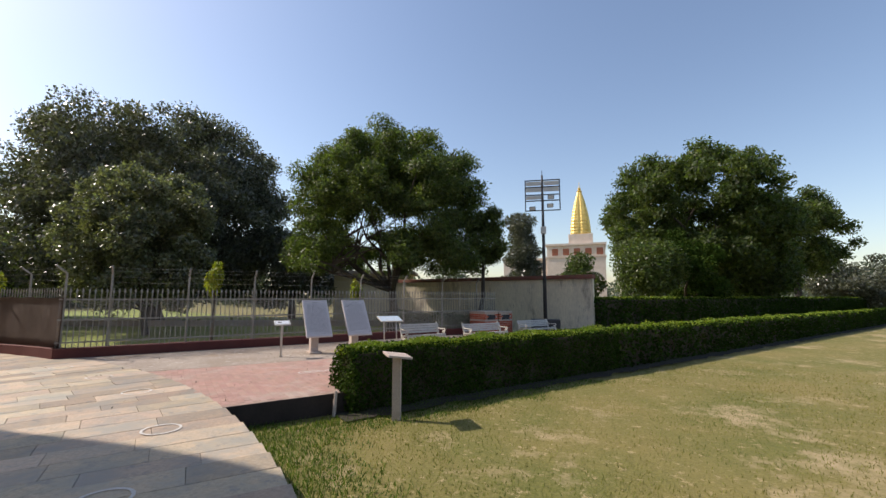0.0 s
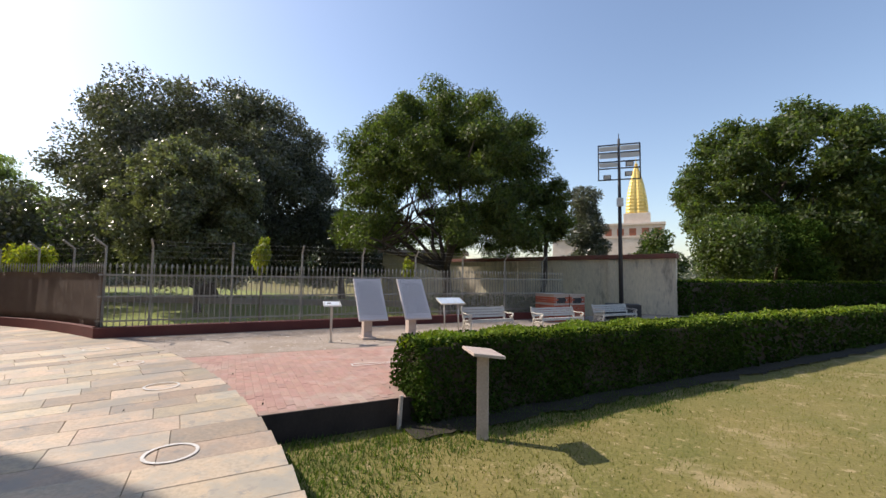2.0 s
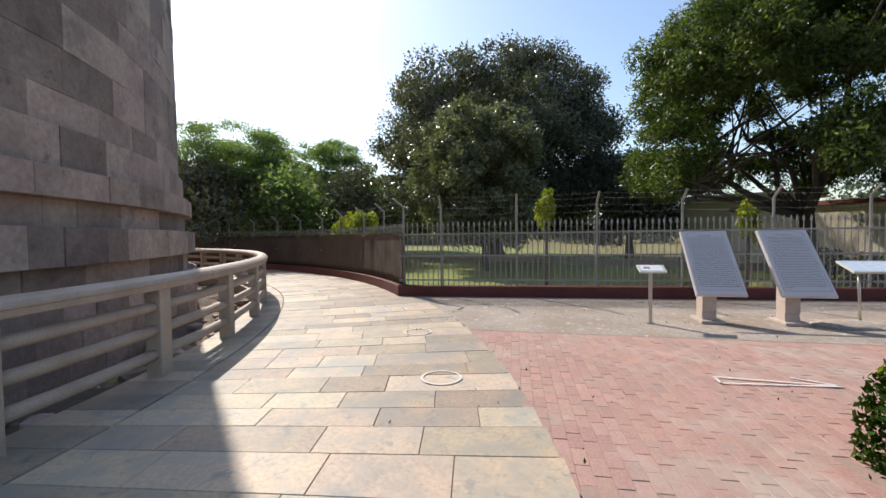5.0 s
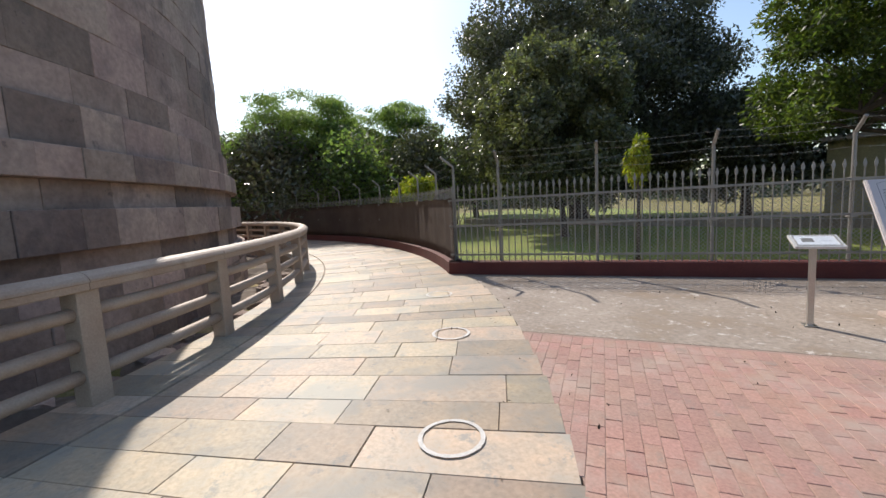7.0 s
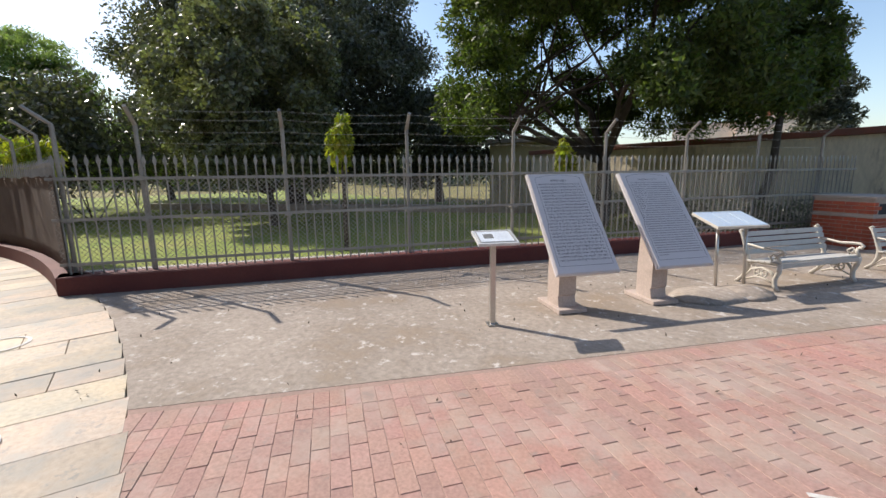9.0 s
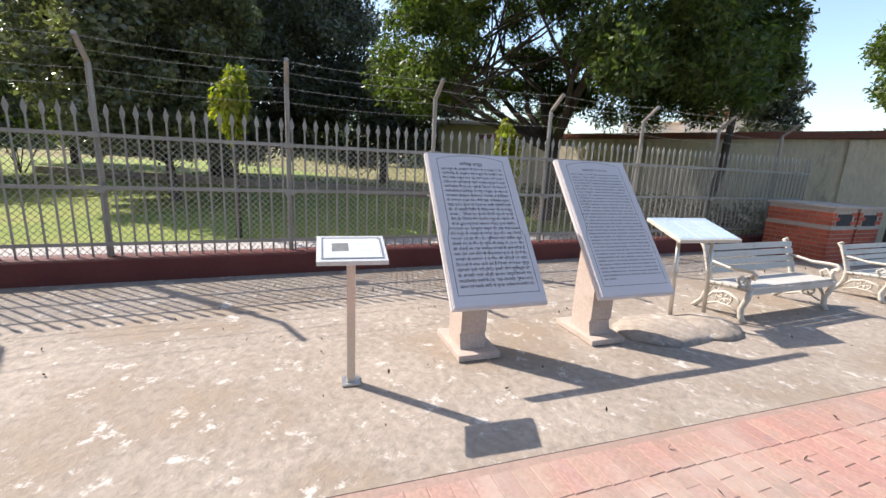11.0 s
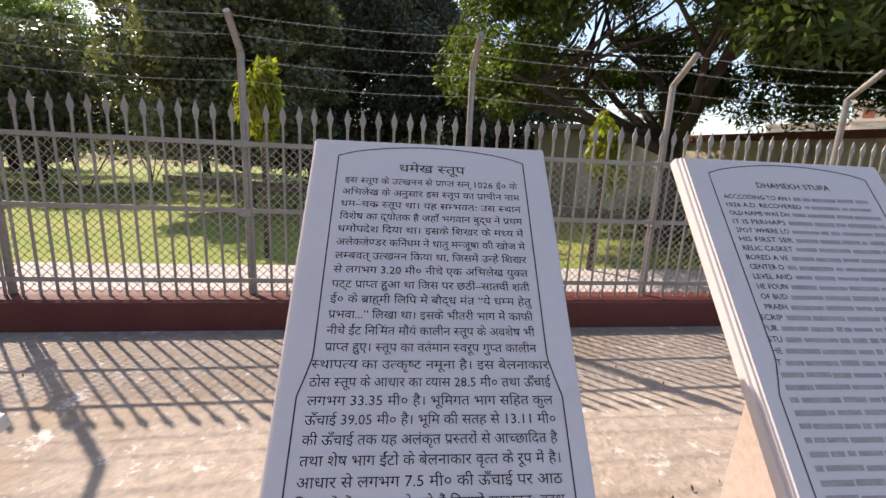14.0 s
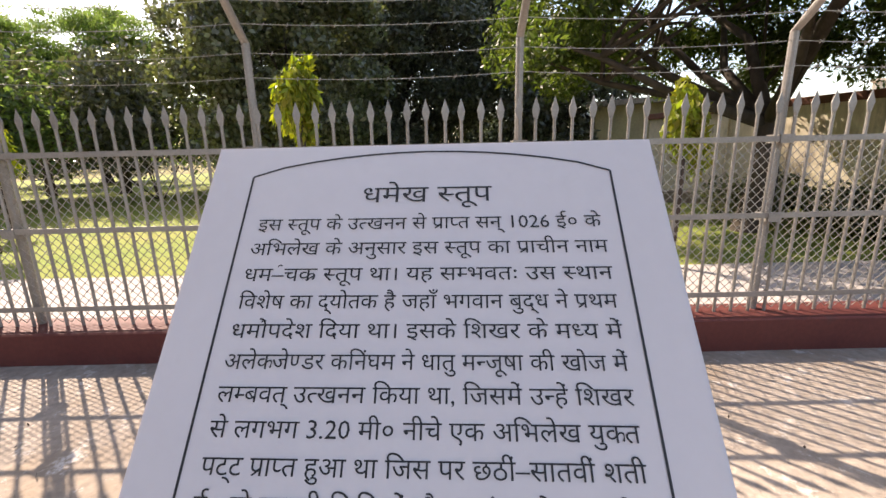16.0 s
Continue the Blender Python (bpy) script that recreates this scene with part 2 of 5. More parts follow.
# ---- builders ----
def data(bm, material, smooth=False):
    me = bpy.data.meshes.new("mesh")
    bm.normal_update()
    bm.to_mesh(me)
    bm.free()
    if smooth:
        me.shade_smooth()
    me.materials.append(material)
    return me


def part(name, bm, material, parent=None, label="", smooth=False):
    me = bm if isinstance(bm, bpy.types.Mesh) else data(bm, material, smooth)
    ob = new(name, me)
    if not me.materials:
        me.materials.append(material)
    ob.parent = parent
    return tagged(ob, label) if label else ob


def thing(name, m, label, category, group="", kind=""):
    ob = new(name)
    ob.matrix_world = m
    ob.empty_display_size = 0.2
    return tagged(ob, label, category, group, kind)


def box(bm, x0, x1, y0, y1, z0, z1, bev=0.0, m=None):
    vs = [bm.verts.new((x, y, z)) for z in (z0, z1) for x, y in ((x0, y0), (x1, y0), (x1, y1), (x0, y1))]
    if m is not None:
        for v in vs:
            v.co = m @ v.co
    fs = [bm.faces.new([vs[i] for i in q]) for q in ((3, 2, 1, 0), (4, 5, 6, 7), (0, 1, 5, 4), (1, 2, 6, 5), (2, 3, 7, 6), (3, 0, 4, 7))]
    if bev:
        es = list({e for f in fs for e in f.edges})
        bmesh.ops.bevel(bm, geom=es, offset=bev, segments=2, affect="EDGES", profile=0.6)
    return bm


def tube(bm, pts, radii, n=8, closed=False, flat=1.0):
    """A tube along pts, which tapers with radii."""
    pts = [Vector(p) for p in pts]
    rr = radii if isinstance(radii, (list, tuple)) else [radii] * len(pts)
    rings, ref = [], None
    for i, p in enumerate(pts):
        a = pts[i - 1] if i or closed else p
        b = pts[(i + 1) % len(pts)] if i + 1 < len(pts) or closed else p
        d = (b - a).normalized() if (b - a).length > 1e-9 else Vector((0, 0, 1))
        if ref is None:
            ref = d.orthogonal().normalized()
        ref = (ref - d * ref.dot(d))
        ref = ref.normalized() if ref.length > 1e-6 else d.orthogonal().normalized()
        q = d.cross(ref)
        rings.append([bm.verts.new(p + (ref * math.cos(2 * math.pi * k / n) + q * math.sin(2 * math.pi * k / n) * flat) * rr[i]) for k in range(n)])
    for i in range(len(rings) - (0 if closed else 1)):
        a, b = rings[i], rings[(i + 1) % len(rings)]
        for k in range(n):
            bm.faces.new((a[k], a[(k + 1) % n], b[(k + 1) % n], b[k]))
    if not closed:
        bm.faces.new(rings[0][::-1])
        bm.faces.new(rings[-1])
    return bm


def prism(bm, poly, z0, z1):
    lo = [bm.verts.new((x, y, z0)) for x, y in poly]
    hi = [bm.verts.new((x, y, z1)) for x, y in poly]
    n = len(poly)
    bm.faces.new(lo[::-1])
    bm.faces.new(hi)
    for i in range(n):
        bm.faces.new((lo[i], lo[(i + 1) % n], hi[(i + 1) % n], hi[i]))
    bmesh.ops.recalc_face_normals(bm, faces=bm.faces[:])
    return bm


def quads(verts, material, n=4):
    """A mesh of loose n-sided faces from an array of corners (faces x n x 3)."""
    v = np.asarray(verts, dtype=np.float32).reshape(-1, 3)
    f = len(v) // n
    me = bpy.data.meshes.new("mesh")
    me.vertices.add(len(v))
    me.vertices.foreach_set("co", v.ravel())
    me.loops.add(len(v))
    me.loops.foreach_set("vertex_index", np.arange(len(v), dtype=np.int32))
    me.polygons.add(f)
    me.polygons.foreach_set("loop_start", np.arange(0, len(v), n, dtype=np.int32))
    me.update(calc_edges=True)
    me.materials.append(material)
    return me


def leaves(centres, normals, length, width, rng, material, jitter=0.9, droop=0.0):
    """Small pointed four-cornered leaves, one at each centre."""
    n = len(centres)
    d = rng.normal(size=(n, 3))
    d[:, 2] -= droop
    d += normals * 0.6
    d /= np.linalg.norm(d, axis=1, keepdims=True)
    nn = normals + rng.normal(size=(n, 3)) * jitter
    s = np.cross(d, nn)
    s /= np.linalg.norm(s, axis=1, keepdims=True) + 1e-9
    k = rng.uniform(0.6, 1.25, (n, 1))
    a, w = d * length * k, s * width * k * 0.5
    c = np.asarray(centres)
    return quads(np.stack([c - a * 0.5, c + w - a * 0.05, c + a * 0.5, c - w - a * 0.05], axis=1), material)


def cloud(lobes, count, rng, shell=0.35, hollow=True):
    """Points and outward normals on and just inside the skins of the lobes (x, y, z, rx, ry, rz), thinned into clumps."""
    lobes = np.array(lobes, dtype=float)
    area = lobes[:, 3] * lobes[:, 4] + lobes[:, 4] * lobes[:, 5] + lobes[:, 3] * lobes[:, 5]
    pick = rng.choice(len(lobes), count, p=area / area.sum())
    d = rng.normal(size=(count, 3))
    d /= np.linalg.norm(d, axis=1, keepdims=True)
    r = 1 - shell * rng.random(count) ** 1.4 + rng.normal(size=count) * 0.03
    L = lobes[pick]
    return L[:, :3] + d * r[:, None] * L[:, 3:], d


def lobes_for(rng, c, size, n, small=0.36, low=-0.55, hollow=False, flat=0.8):
    """A crown as many uneven clumps inside one rough outline."""
    out = []
    for i in range(n):
        d = rng.normal(size=3)
        d /= np.linalg.norm(d)
        d[2] = max(d[2], low)
        k = 0.25 + 0.62 * rng.random() ** 0.5
        if hollow and d[2] < 0.05:
            d[2] = max(d[2] * 1.25, low)
            w = math.hypot(d[0], d[1]) + 1e-6
            d[0], d[1], k = d[0] / w, d[1] / w, rng.uniform(0.58, 0.86)
        s = small * rng.uniform(0.45, 1.25)
        out.append([c[0] + d[0] * size[0] * k, c[1] + d[1] * size[1] * k, c[2] + d[2] * size[2] * k,
                    size[0] * s, size[1] * s, size[2] * s * flat])
    return out


def tree(name, at, trunk, crown_c, size, n_leaves, leaf, material, label, category="tree", seed=1, clumps=38, clump=0.34, limbs=7,
         droop=0.3, fork=0.45, low=-0.55, lean=(0, 0), hollow=False, flat=0.8, gaps=()):
    """A tapered trunk with limbs that end inside the crown, and a crown of clumps of leaves. All sizes in metres."""
    rng = np.random.default_rng(seed)
    root = thing(name, pose(*at), label, category)
    c = Vector(crown_c) - Vector(at)
    top = Vector((c.x * fork + lean[0], c.y * fork + lean[1], max(c.z * fork, 0.6)))
    bm = bmesh.new()
    mid = top * 0.5 + Vector((rng.normal() * 0.12, rng.normal() * 0.12, 0))
    tube(bm, [(0, 0, -0.4), (0, 0, 0.12), mid, top], [trunk * 1.7, trunk * 1.15, trunk * 0.9, trunk * 0.72], 10)
    part("trunk", bm, M_BARK, root, smooth=True)
    lob = lobes_for(rng, c, size, clumps, clump, low, hollow, flat)
    # gaps: bearings from the trunk between which the lower crown stands open
    lob = [l for l in lob if not any(g0 < math.degrees(math.atan2(l[1] - c.y, l[0] - c.x)) < g1 and l[2] < c.z + gz for g0, g1, gz in gaps)]
    for i in range(limbs):
        bm = bmesh.new()
        l = lob[i * len(lob) // limbs]
        end = Vector(l[:3])
        m1 = top.lerp(end, 0.35) + Vector(rng.normal(size=3) * 0.12 * size[2] * 0.4)
        m2 = top.lerp(end, 0.7) + Vector(rng.normal(size=3) * 0.12 * size[2] * 0.4)
        tube(bm, [top - Vector((0, 0, 0.15)), m1, m2, end], [trunk * 0.5, trunk * 0.32, trunk * 0.2, trunk * 0.06], 7)
        for j in range(3):
            e2 = Vector(lob[int(rng.integers(len(lob)))][:3])
            e2 = m2.lerp(e2, 0.5)
            tube(bm, [m2, m2.lerp(e2, 0.5) + Vector(rng.normal(size=3) * 0.1), e2], [trunk * 0.2, trunk * 0.13, trunk * 0.04], 5)
        part("limb", bm, M_BARK, root, smooth=True)
    p, nrm = cloud(lob, n_leaves, rng, 0.75)
    p += rng.normal(size=p.shape) * leaf[0] * 0.45
    part("crown", leaves(p, nrm, leaf[0], leaf[1], rng, material, droop=droop), material, root)
    return root


def bush(name, at, lob, n_leaves, leaf, material, label, seed=1, category="bush", stems=5, kind=""):
    rng = np.random.default_rng(seed)
    root = thing(name, pose(*at), label, category, kind=kind)
    for i in range(stems):
        bm = bmesh.new()
        l = lob[i % len(lob)]
        tube(bm, [(rng.normal() * 0.05, rng.normal() * 0.05, -0.1), (l[0] * 0.5, l[1] * 0.5, l[2] * 0.5), (l[0], l[1], l[2])], [0.035, 0.025, 0.01], 6)
        part("stem", bm, M_TWIG, root)
    p, nrm = cloud(lob, n_leaves, rng, 0.55)
    part("foliage", leaves(p, nrm, leaf[0], leaf[1], rng, material), material, root)
    return root


# ---- plan ----
CX, CY = -12.99, -13.80            # the stupa's centre
R_RAIL, R_KERB = 16.14, 16.60
LAWN = -0.36
UA = 53.5                          # the way that fence, kerb, hedge and benches run
U = Vector((math.cos(radians(UA)), math.sin(radians(UA)), 0))
V = Vector((-U.y, U.x, 0))         # towards the garden


def rim(deg):
    """The outer edge of the ring path."""
    return 20.45 - 0.0215 * (min(max(deg, 40), 98) - 48)


def polar(r, deg, z=0.0):
    return Vector((CX + r * math.cos(radians(deg)), CY + r * math.sin(radians(deg)), z))


KERB = Vector((-2.48, 3.45, 0))    # the corner where path, brick terrace and lawn meet
SEAM = Vector((-6.62, 4.90, 0))    # the corner where path, bricks and concrete meet
FENCE = Vector((-10.72, 5.42, 0))  # the foot of the plinth's corner


def uv(p):
    d = Vector(p) - KERB
    return d.dot(U), d.dot(V)


def at_uv(u, v, z=0.0):
    p = KERB + U * u + V * v
    return Vector((p.x, p.y, z))




def seam_v(u):
    """Where bricks give way to concrete."""
    return 4.19 - 0.054 * (u + 1.3)


# ground
bm = bmesh.new()
steps = [-900, -300, -120, -60, -40, -28, -20, -14, -10, -6, -3, 0, 3, 6, 9, 12, 16, 20, 26, 32, 40, 60, 120, 300, 900]
grid = [[bm.verts.new((x, y, LAWN + 0.03 * noise.noise((x * 0.15, y * 0.15, 0.3)))) for x in steps] for y in steps]
for j in range(len(steps) - 1):
    for i in range(len(steps) - 1):
        bm.faces.new((grid[j][i], grid[j][i + 1], grid[j + 1][i + 1], grid[j + 1][i]))
tagged(part("ground", bm, M_LAWN, smooth=True), "sunburnt green and straw-coloured lawn", "lawn", kind="structure")

# ring path bed
bm = bmesh.new()
lo, hi, lo2, hi2 = [], [], [], []
for d in range(-30, 181, 2):
    lo.append(bm.verts.new(polar(R_RAIL - 0.25, d, -0.014)))
    hi.append(bm.verts.new(polar(rim(d) - 0.01, d, -0.014)))
    lo2.append(bm.verts.new(polar(R_RAIL - 0.25, d, -0.8)))
    hi2.append(bm.verts.new(polar(rim(d) - 0.01, d, -0.8)))
for i in range(len(lo) - 1):
    bm.faces.new((lo[i], hi[i], hi[i + 1], lo[i + 1]))
    bm.faces.new((hi[i], hi2[i], hi2[i + 1], hi[i + 1]))
    bm.faces.new((lo2[i], lo[i], lo[i + 1], lo2[i + 1]))
bmesh.ops.recalc_face_normals(bm, faces=bm.faces[:])
ring_path = tagged(part("floor_ring_path", bm, M_JOINT), "sandstone flag path curving round the stupa", "path", kind="structure")


# concrete terrace and brick bed
def arc(a0, a1, grow=0.0):
    return [tuple(polar(rim(a) + grow, a)[:2]) for a in np.linspace(a0, a1, 12)]


def ang(p):
    return math.degrees(math.atan2(p[1] - CY, p[0] - CX))


far_u = 22.0
terrace = arc(ang(SEAM), ang(FENCE) + 2) + [tuple(at_uv(-2.0, 8.2)[:2]), tuple(at_uv(far_u + 4, 7.8)[:2]), tuple(at_uv(far_u + 2, 1.2)[:2]), tuple(at_uv(12.0, 1.2)[:2]), tuple(at_uv(12.0, seam_v(12.0))[:2])]
bm = prism(bmesh.new(), terrace, -0.5, -0.0042)
tagged(part("floor_concrete", bm, M_CONC), "worn grey-buff concrete terrace with pale patches", "pavement", kind="structure")
bed = arc(ang(KERB), ang(SEAM)) + [tuple(at_uv(12.0, seam_v(12.0) - 0.005)[:2]), tuple(at_uv(12.0, 1.05)[:2]), tuple(at_uv(1.95, 0.6)[:2]), tuple(at_uv(1.85, 0.0)[:2])]
bm = prism(bmesh.new(), bed, -0.5, -0.0072)
brick_floor = tagged(part("floor_brick_terrace", bm, M_BED), "red brick paved terrace", "pavement", kind="structure")
bm = bmesh.new()
a, b = at_uv(0, -0.02), at_uv(2.2, -0.02)
prism(bm, [tuple(a[:2]), tuple(b[:2]), tuple(at_uv(2.2, -0.001)[:2]), tuple(at_uv(0.0, -0.001)[:2])], -0.8, -0.009)
tagged(part("kerb_terrace", bm, M_KERB), "dark weathered kerb along the terrace edge", "kerb", kind="structure")

# strip inside the railing
bm = bmesh.new()
prev = None
rng = np.random.default_rng(5)
for d in range(20, 150, 1):
    row = [bm.verts.new(polar(r, d, z + 0.05 * rng.normal())) for r, z in ((14.3, -0.30), (14.8, -0.33), (15.3, -0.30), (15.92, -0.28))]
    if prev:
        for k in range(3):
            bm.faces.new((prev[k], prev[k + 1], row[k + 1], row[k]))
    prev = row
bmesh.ops.recalc_face_normals(bm, faces=bm.faces[:])
tagged(part("ground_rubble_strip", bm, M_RUBBLE), "earth and broken stone at the foot of the stupa", "ground", kind="structure")

# ---- stupa ----
stupa = thing("stupa", pose(CX, CY, 0), "massive round stupa of weathered brown stone courses", "monument")
PROFILE = [(-0.8, 14.58), (0.78, 14.58), (0.80, 14.38), (1.20, 14.38), (1.21, 14.56), (1.72, 14.54), (1.73, 14.33), (2.10, 14.33), (2.11, 14.52),
           (2.50, 14.48), (2.52, 14.34), (3.08, 14.31), (3.10, 14.23), (7.5, 14.18), (11.0, 14.14), (11.3, 13.4), (11.6, 12.4), (20, 12.1), (27, 11.4), (30, 9.0), (32, 5.0), (33, 0.3)]
bm = bmesh.new()
rings = []
for z, r in PROFILE:
    rings.append([bm.verts.new(((r - 0.05) * math.cos(2 * math.pi * k / 120), (r - 0.05) * math.sin(2 * math.pi * k / 120), z)) for k in range(120)])
for a, b in zip(rings, rings[1:]):
    for k in range(120):
        bm.faces.new((a[k], a[(k + 1) % 120], b[(k + 1) % 120], b[k]))
bm.faces.new(rings[-1])
part("core", bm, M_STUPA, stupa)


def radius_at(z):
    for (z0, r0), (z1, r1) in zip(PROFILE, PROFILE[1:]):
        if z0 <= z <= z1:
            return r0 + (r1 - r0) * (z - z0) / max(z1 - z0, 1e-6)
    return 12.0


def chamfer_block(dx, dy, dz, c):
    """A block with chamfered front edges (front: -y): 8 + 4 corners."""
    x, z = dx / 2, dz / 2
    back = [(-x, dy, -z), (x, dy, -z), (x, dy, z), (-x, dy, z)]
    side = [(-x, c, -z), (x, c, -z), (x, c, z), (-x, c, z)]
    front = [(-x + c, 0, -z + c), (x - c, 0, -z + c), (x - c, 0, z - c), (-x + c, 0, z - c)]
    vs = back + side + front
    fs = [(8, 9, 10, 11)]
    for k in range(4):
        n = (k + 1) % 4
        fs += [(4 + k, 4 + n, 8 + n, 8 + k), (k, n, 4 + n, 4 + k)]
    return vs, fs


rng = np.random.default_rng(11)
edges = [-0.5, 0.0, 0.40, 0.79, 1.20, 1.72, 2.10, 2.50, 3.09]
z = 3.09
while z < 10.8:
    z += rng.uniform(0.45, 0.78)
    edges.append(z)
far_v, far_f, count = [], [], 0
for z0, z1 in zip(edges, edges[1:]):
    d = 40.0
    while d < 112:
        step = rng.uniform(2.0, 4.4) if z1 < 3.2 else rng.uniform(2.8, 6.5)
        zc = (z0 + z1) / 2
        r = radius_at(zc) + rng.uniform(-0.006, 0.012)
        a = radians(d + step / 2)
        w = radians(step) * r - 0.005
        vs, fs = chamfer_block(w, 0.16, z1 - z0 - 0.004, 0.007)
        turn = Matrix.Rotation(a - math.pi / 2, 4, "Z")
        m = Matrix.Translation((r * math.cos(a), r * math.sin(a), zc)) @ Matrix.Rotation(a + math.pi / 2, 4, "Z")
        if zc < 5.0 and 50 < d < 100 and count < 300:
            me = bpy.data.meshes.new("mesh")
            me.from_pydata(vs, [], fs)
            me.materials.append(M_STUPA)
            ob = part("stone_block", me, M_STUPA, stupa)
            ob.matrix_local = m
            count += 1
        else:
            o = len(far_v)
            far_v += [tuple(m @ Vector(v)) for v in vs]
            far_f += [tuple(o + i for i in f) for f in fs]
        d += step
me = bpy.data.meshes.new("mesh")
me.from_pydata(far_v, [], far_f)
tagged(part("upper_stonework", me, M_STUPA, stupa), kind="stuff")

# ---- stone railing ----
railing = thing("stone_railing", pose(CX, CY, 0), "buff sandstone railing with round bars curving round the stupa", "railing")
POST_STEP, POST_0 = 6.45, 65.7


def coping(a0, a1):
    """A length of the handrail: an upright fascia under a rounded top."""
    prof = [(-0.105, 0.985), (0.105, 0.985), (0.115, 0.995), (0.115, 1.045), (0.128, 1.055)]
    prof += [(0.128 * math.cos(b), 1.055 + 0.088 * math.sin(b)) for b in np.linspace(0.25, math.pi - 0.25, 9)]
    prof += [(-0.128, 1.055), (-0.115, 1.045), (-0.115, 0.995)]
    bm = bmesh.new()
    rows = [[bm.verts.new(((R_RAIL + o) * math.cos(radians(a)), (R_RAIL + o) * math.sin(radians(a)), z)) for o, z in prof] for a in np.linspace(a0, a1, 9)]
    for p, q in zip(rows, rows[1:]):
        for k in range(len(prof)):
            j = (k + 1) % len(prof)
            bm.faces.new((p[k], p[j], q[j], q[k]))
    bm.faces.new(rows[0])
    bm.faces.new(rows[-1][::-1])
    bmesh.ops.recalc_face_normals(bm, faces=bm.faces[:])
    return bm


post_angles = [POST_0 + POST_STEP * k for k in range(-9, 12)]
bm = box(bmesh.new(), -0.10, 0.10, -0.085, 0.085, -0.3, 0.986, 0.012)
post_mesh = data(bm, M_RAIL)
for d in post_angles:
    ob = part("post", post_mesh, M_RAIL, railing)
    ob.matrix_local = Matrix.Rotation(radians(d), 4, "Z") @ pose(R_RAIL, 0, 0, 0, 0, 90)
for d in post_angles[:-1]:
    for zc, rad in ((0.26, 0.06), (0.53, 0.06), (0.795, 0.06)):
        pts = [(R_RAIL * math.cos(radians(a)), R_RAIL * math.sin(radians(a)), zc) for a in np.linspace(d + 0.25, d + POST_STEP - 0.25, 7)]
        part("bar", tube(bmesh.new(), pts, rad, 10), M_RAIL, railing, smooth=True)
    part("top_rail", coping(d + 0.012, d + POST_STEP - 0.012), M_RAIL, railing, smooth=False)

# rubble at the foot of the stupa
rng = np.random.default_rng(8)
for i in range(46):
    d, r, s = rng.uniform(52, 96), rng.uniform(14.9, 15.75), rng.uniform(0.06, 0.24)
    bm = bmesh.new()
    bmesh.ops.create_icosphere(bm, subdivisions=1, radius=s)
    for v in bm.verts:
        v.co *= 1 + 0.35 * noise.noise(v.co * 6 + Vector((i, 0, 0)))
        v.co.z *= 0.55
    ob = part("loose_stone", bm, M_STUPA)
    ob.matrix_world = Matrix.Translation(polar(r, d, -0.28 + s * 0.3)) @ Matrix.Rotation(rng.uniform(0, 6), 4, "Z")
    tagged(ob, "broken brown stone lying beside the stupa", "stone", "loose stones inside the railing")

# ---- fence on its plinth ----
bm = bmesh.new()
W = 0.34
F_LEN = 15.6
fdir = 54.0
FU = Vector((math.cos(radians(fdir)), math.sin(radians(fdir)), 0))
FV = Vector((-FU.y, FU.x, 0))


def on_fence(s, off=0.17, z=0.0):
    p = FENCE + FU * s + FV * off
    return Vector((p.x, p.y, z))


arc_deg0 = ang(FENCE)
R_FENCE = (FENCE - Vector((CX, CY, 0))).length
prism(bm, [tuple(on_fence(0, 0)[:2]), tuple(on_fence(F_LEN, 0)[:2]), tuple(on_fence(F_LEN, W)[:2]), tuple(on_fence(-0.12, W)[:2])], -0.6, 0.255)
bmesh.ops.bevel(bm, geom=bm.edges[:], offset=0.012, segments=1, affect="EDGES")
tagged(part("wall_plinth_straight", bm, M_MAROON), "low maroon-painted fence plinth", "plinth", kind="structure")
bm = bmesh.new()
prev = None
for a in np.linspace(arc_deg0, 175, 60):
    row = [bm.verts.new(polar(R_FENCE + o, a, zz)) for o, zz in ((0, -0.6), (0, 0.255), (W, 0.255), (W, -0.6))]
    if prev:
        for k in range(3):
            bm.faces.new((prev[k], prev[k + 1], row[k + 1], row[k]))
    prev = row
bmesh.ops.recalc_face_normals(bm, faces=bm.faces[:])
tagged(part("wall_plinth_curved", bm, M_MAROON), "low maroon fence plinth along the ring path", "plinth", kind="structure")

fence = thing("iron_fence", pose(0, 0, 0), "silver-painted iron picket fence with spear points on a maroon plinth", "fence")
bm = bmesh.new()
tube(bm, [(0, 0, 0.25), (0, 0, 1.76)], 0.0115, 8)
vs = [bm.verts.new(p) for p in ((-0.014, -0.005, 1.75), (0.014, -0.005, 1.75), (0.014, 0.005, 1.75), (-0.014, 0.005, 1.75),
                                (-0.028, -0.005, 1.815), (0.028, -0.005, 1.815), (0.028, 0.005, 1.815), (-0.028, 0.005, 1.815), (0, 0, 1.905))]
for a, b, c, d in ((0, 1, 5, 4), (1, 2, 6, 5), (2, 3, 7, 6), (3, 0, 4, 7)):
    bm.faces.new([vs[i] for i in (a, b, c, d)])
for a, b in ((4, 5), (5, 6), (6, 7), (7, 4)):
    bm.faces.new([vs[i] for i in (a, b, 8)])
picket = data(bm, M_IRON)
n_pick = int(F_LEN / 0.132)
for k in range(n_pick):
    ob = part("picket", picket, M_IRON, fence)
    s = 0.1 + k * 0.132
    ob.matrix_local = Matrix.Translation(on_fence(s)) @ Matrix.Rotation(radians(fdir + random.uniform(-6, 6)), 4, "Z") @ Matrix.Rotation(random.uniform(-0.006, 0.006), 4, "Y")
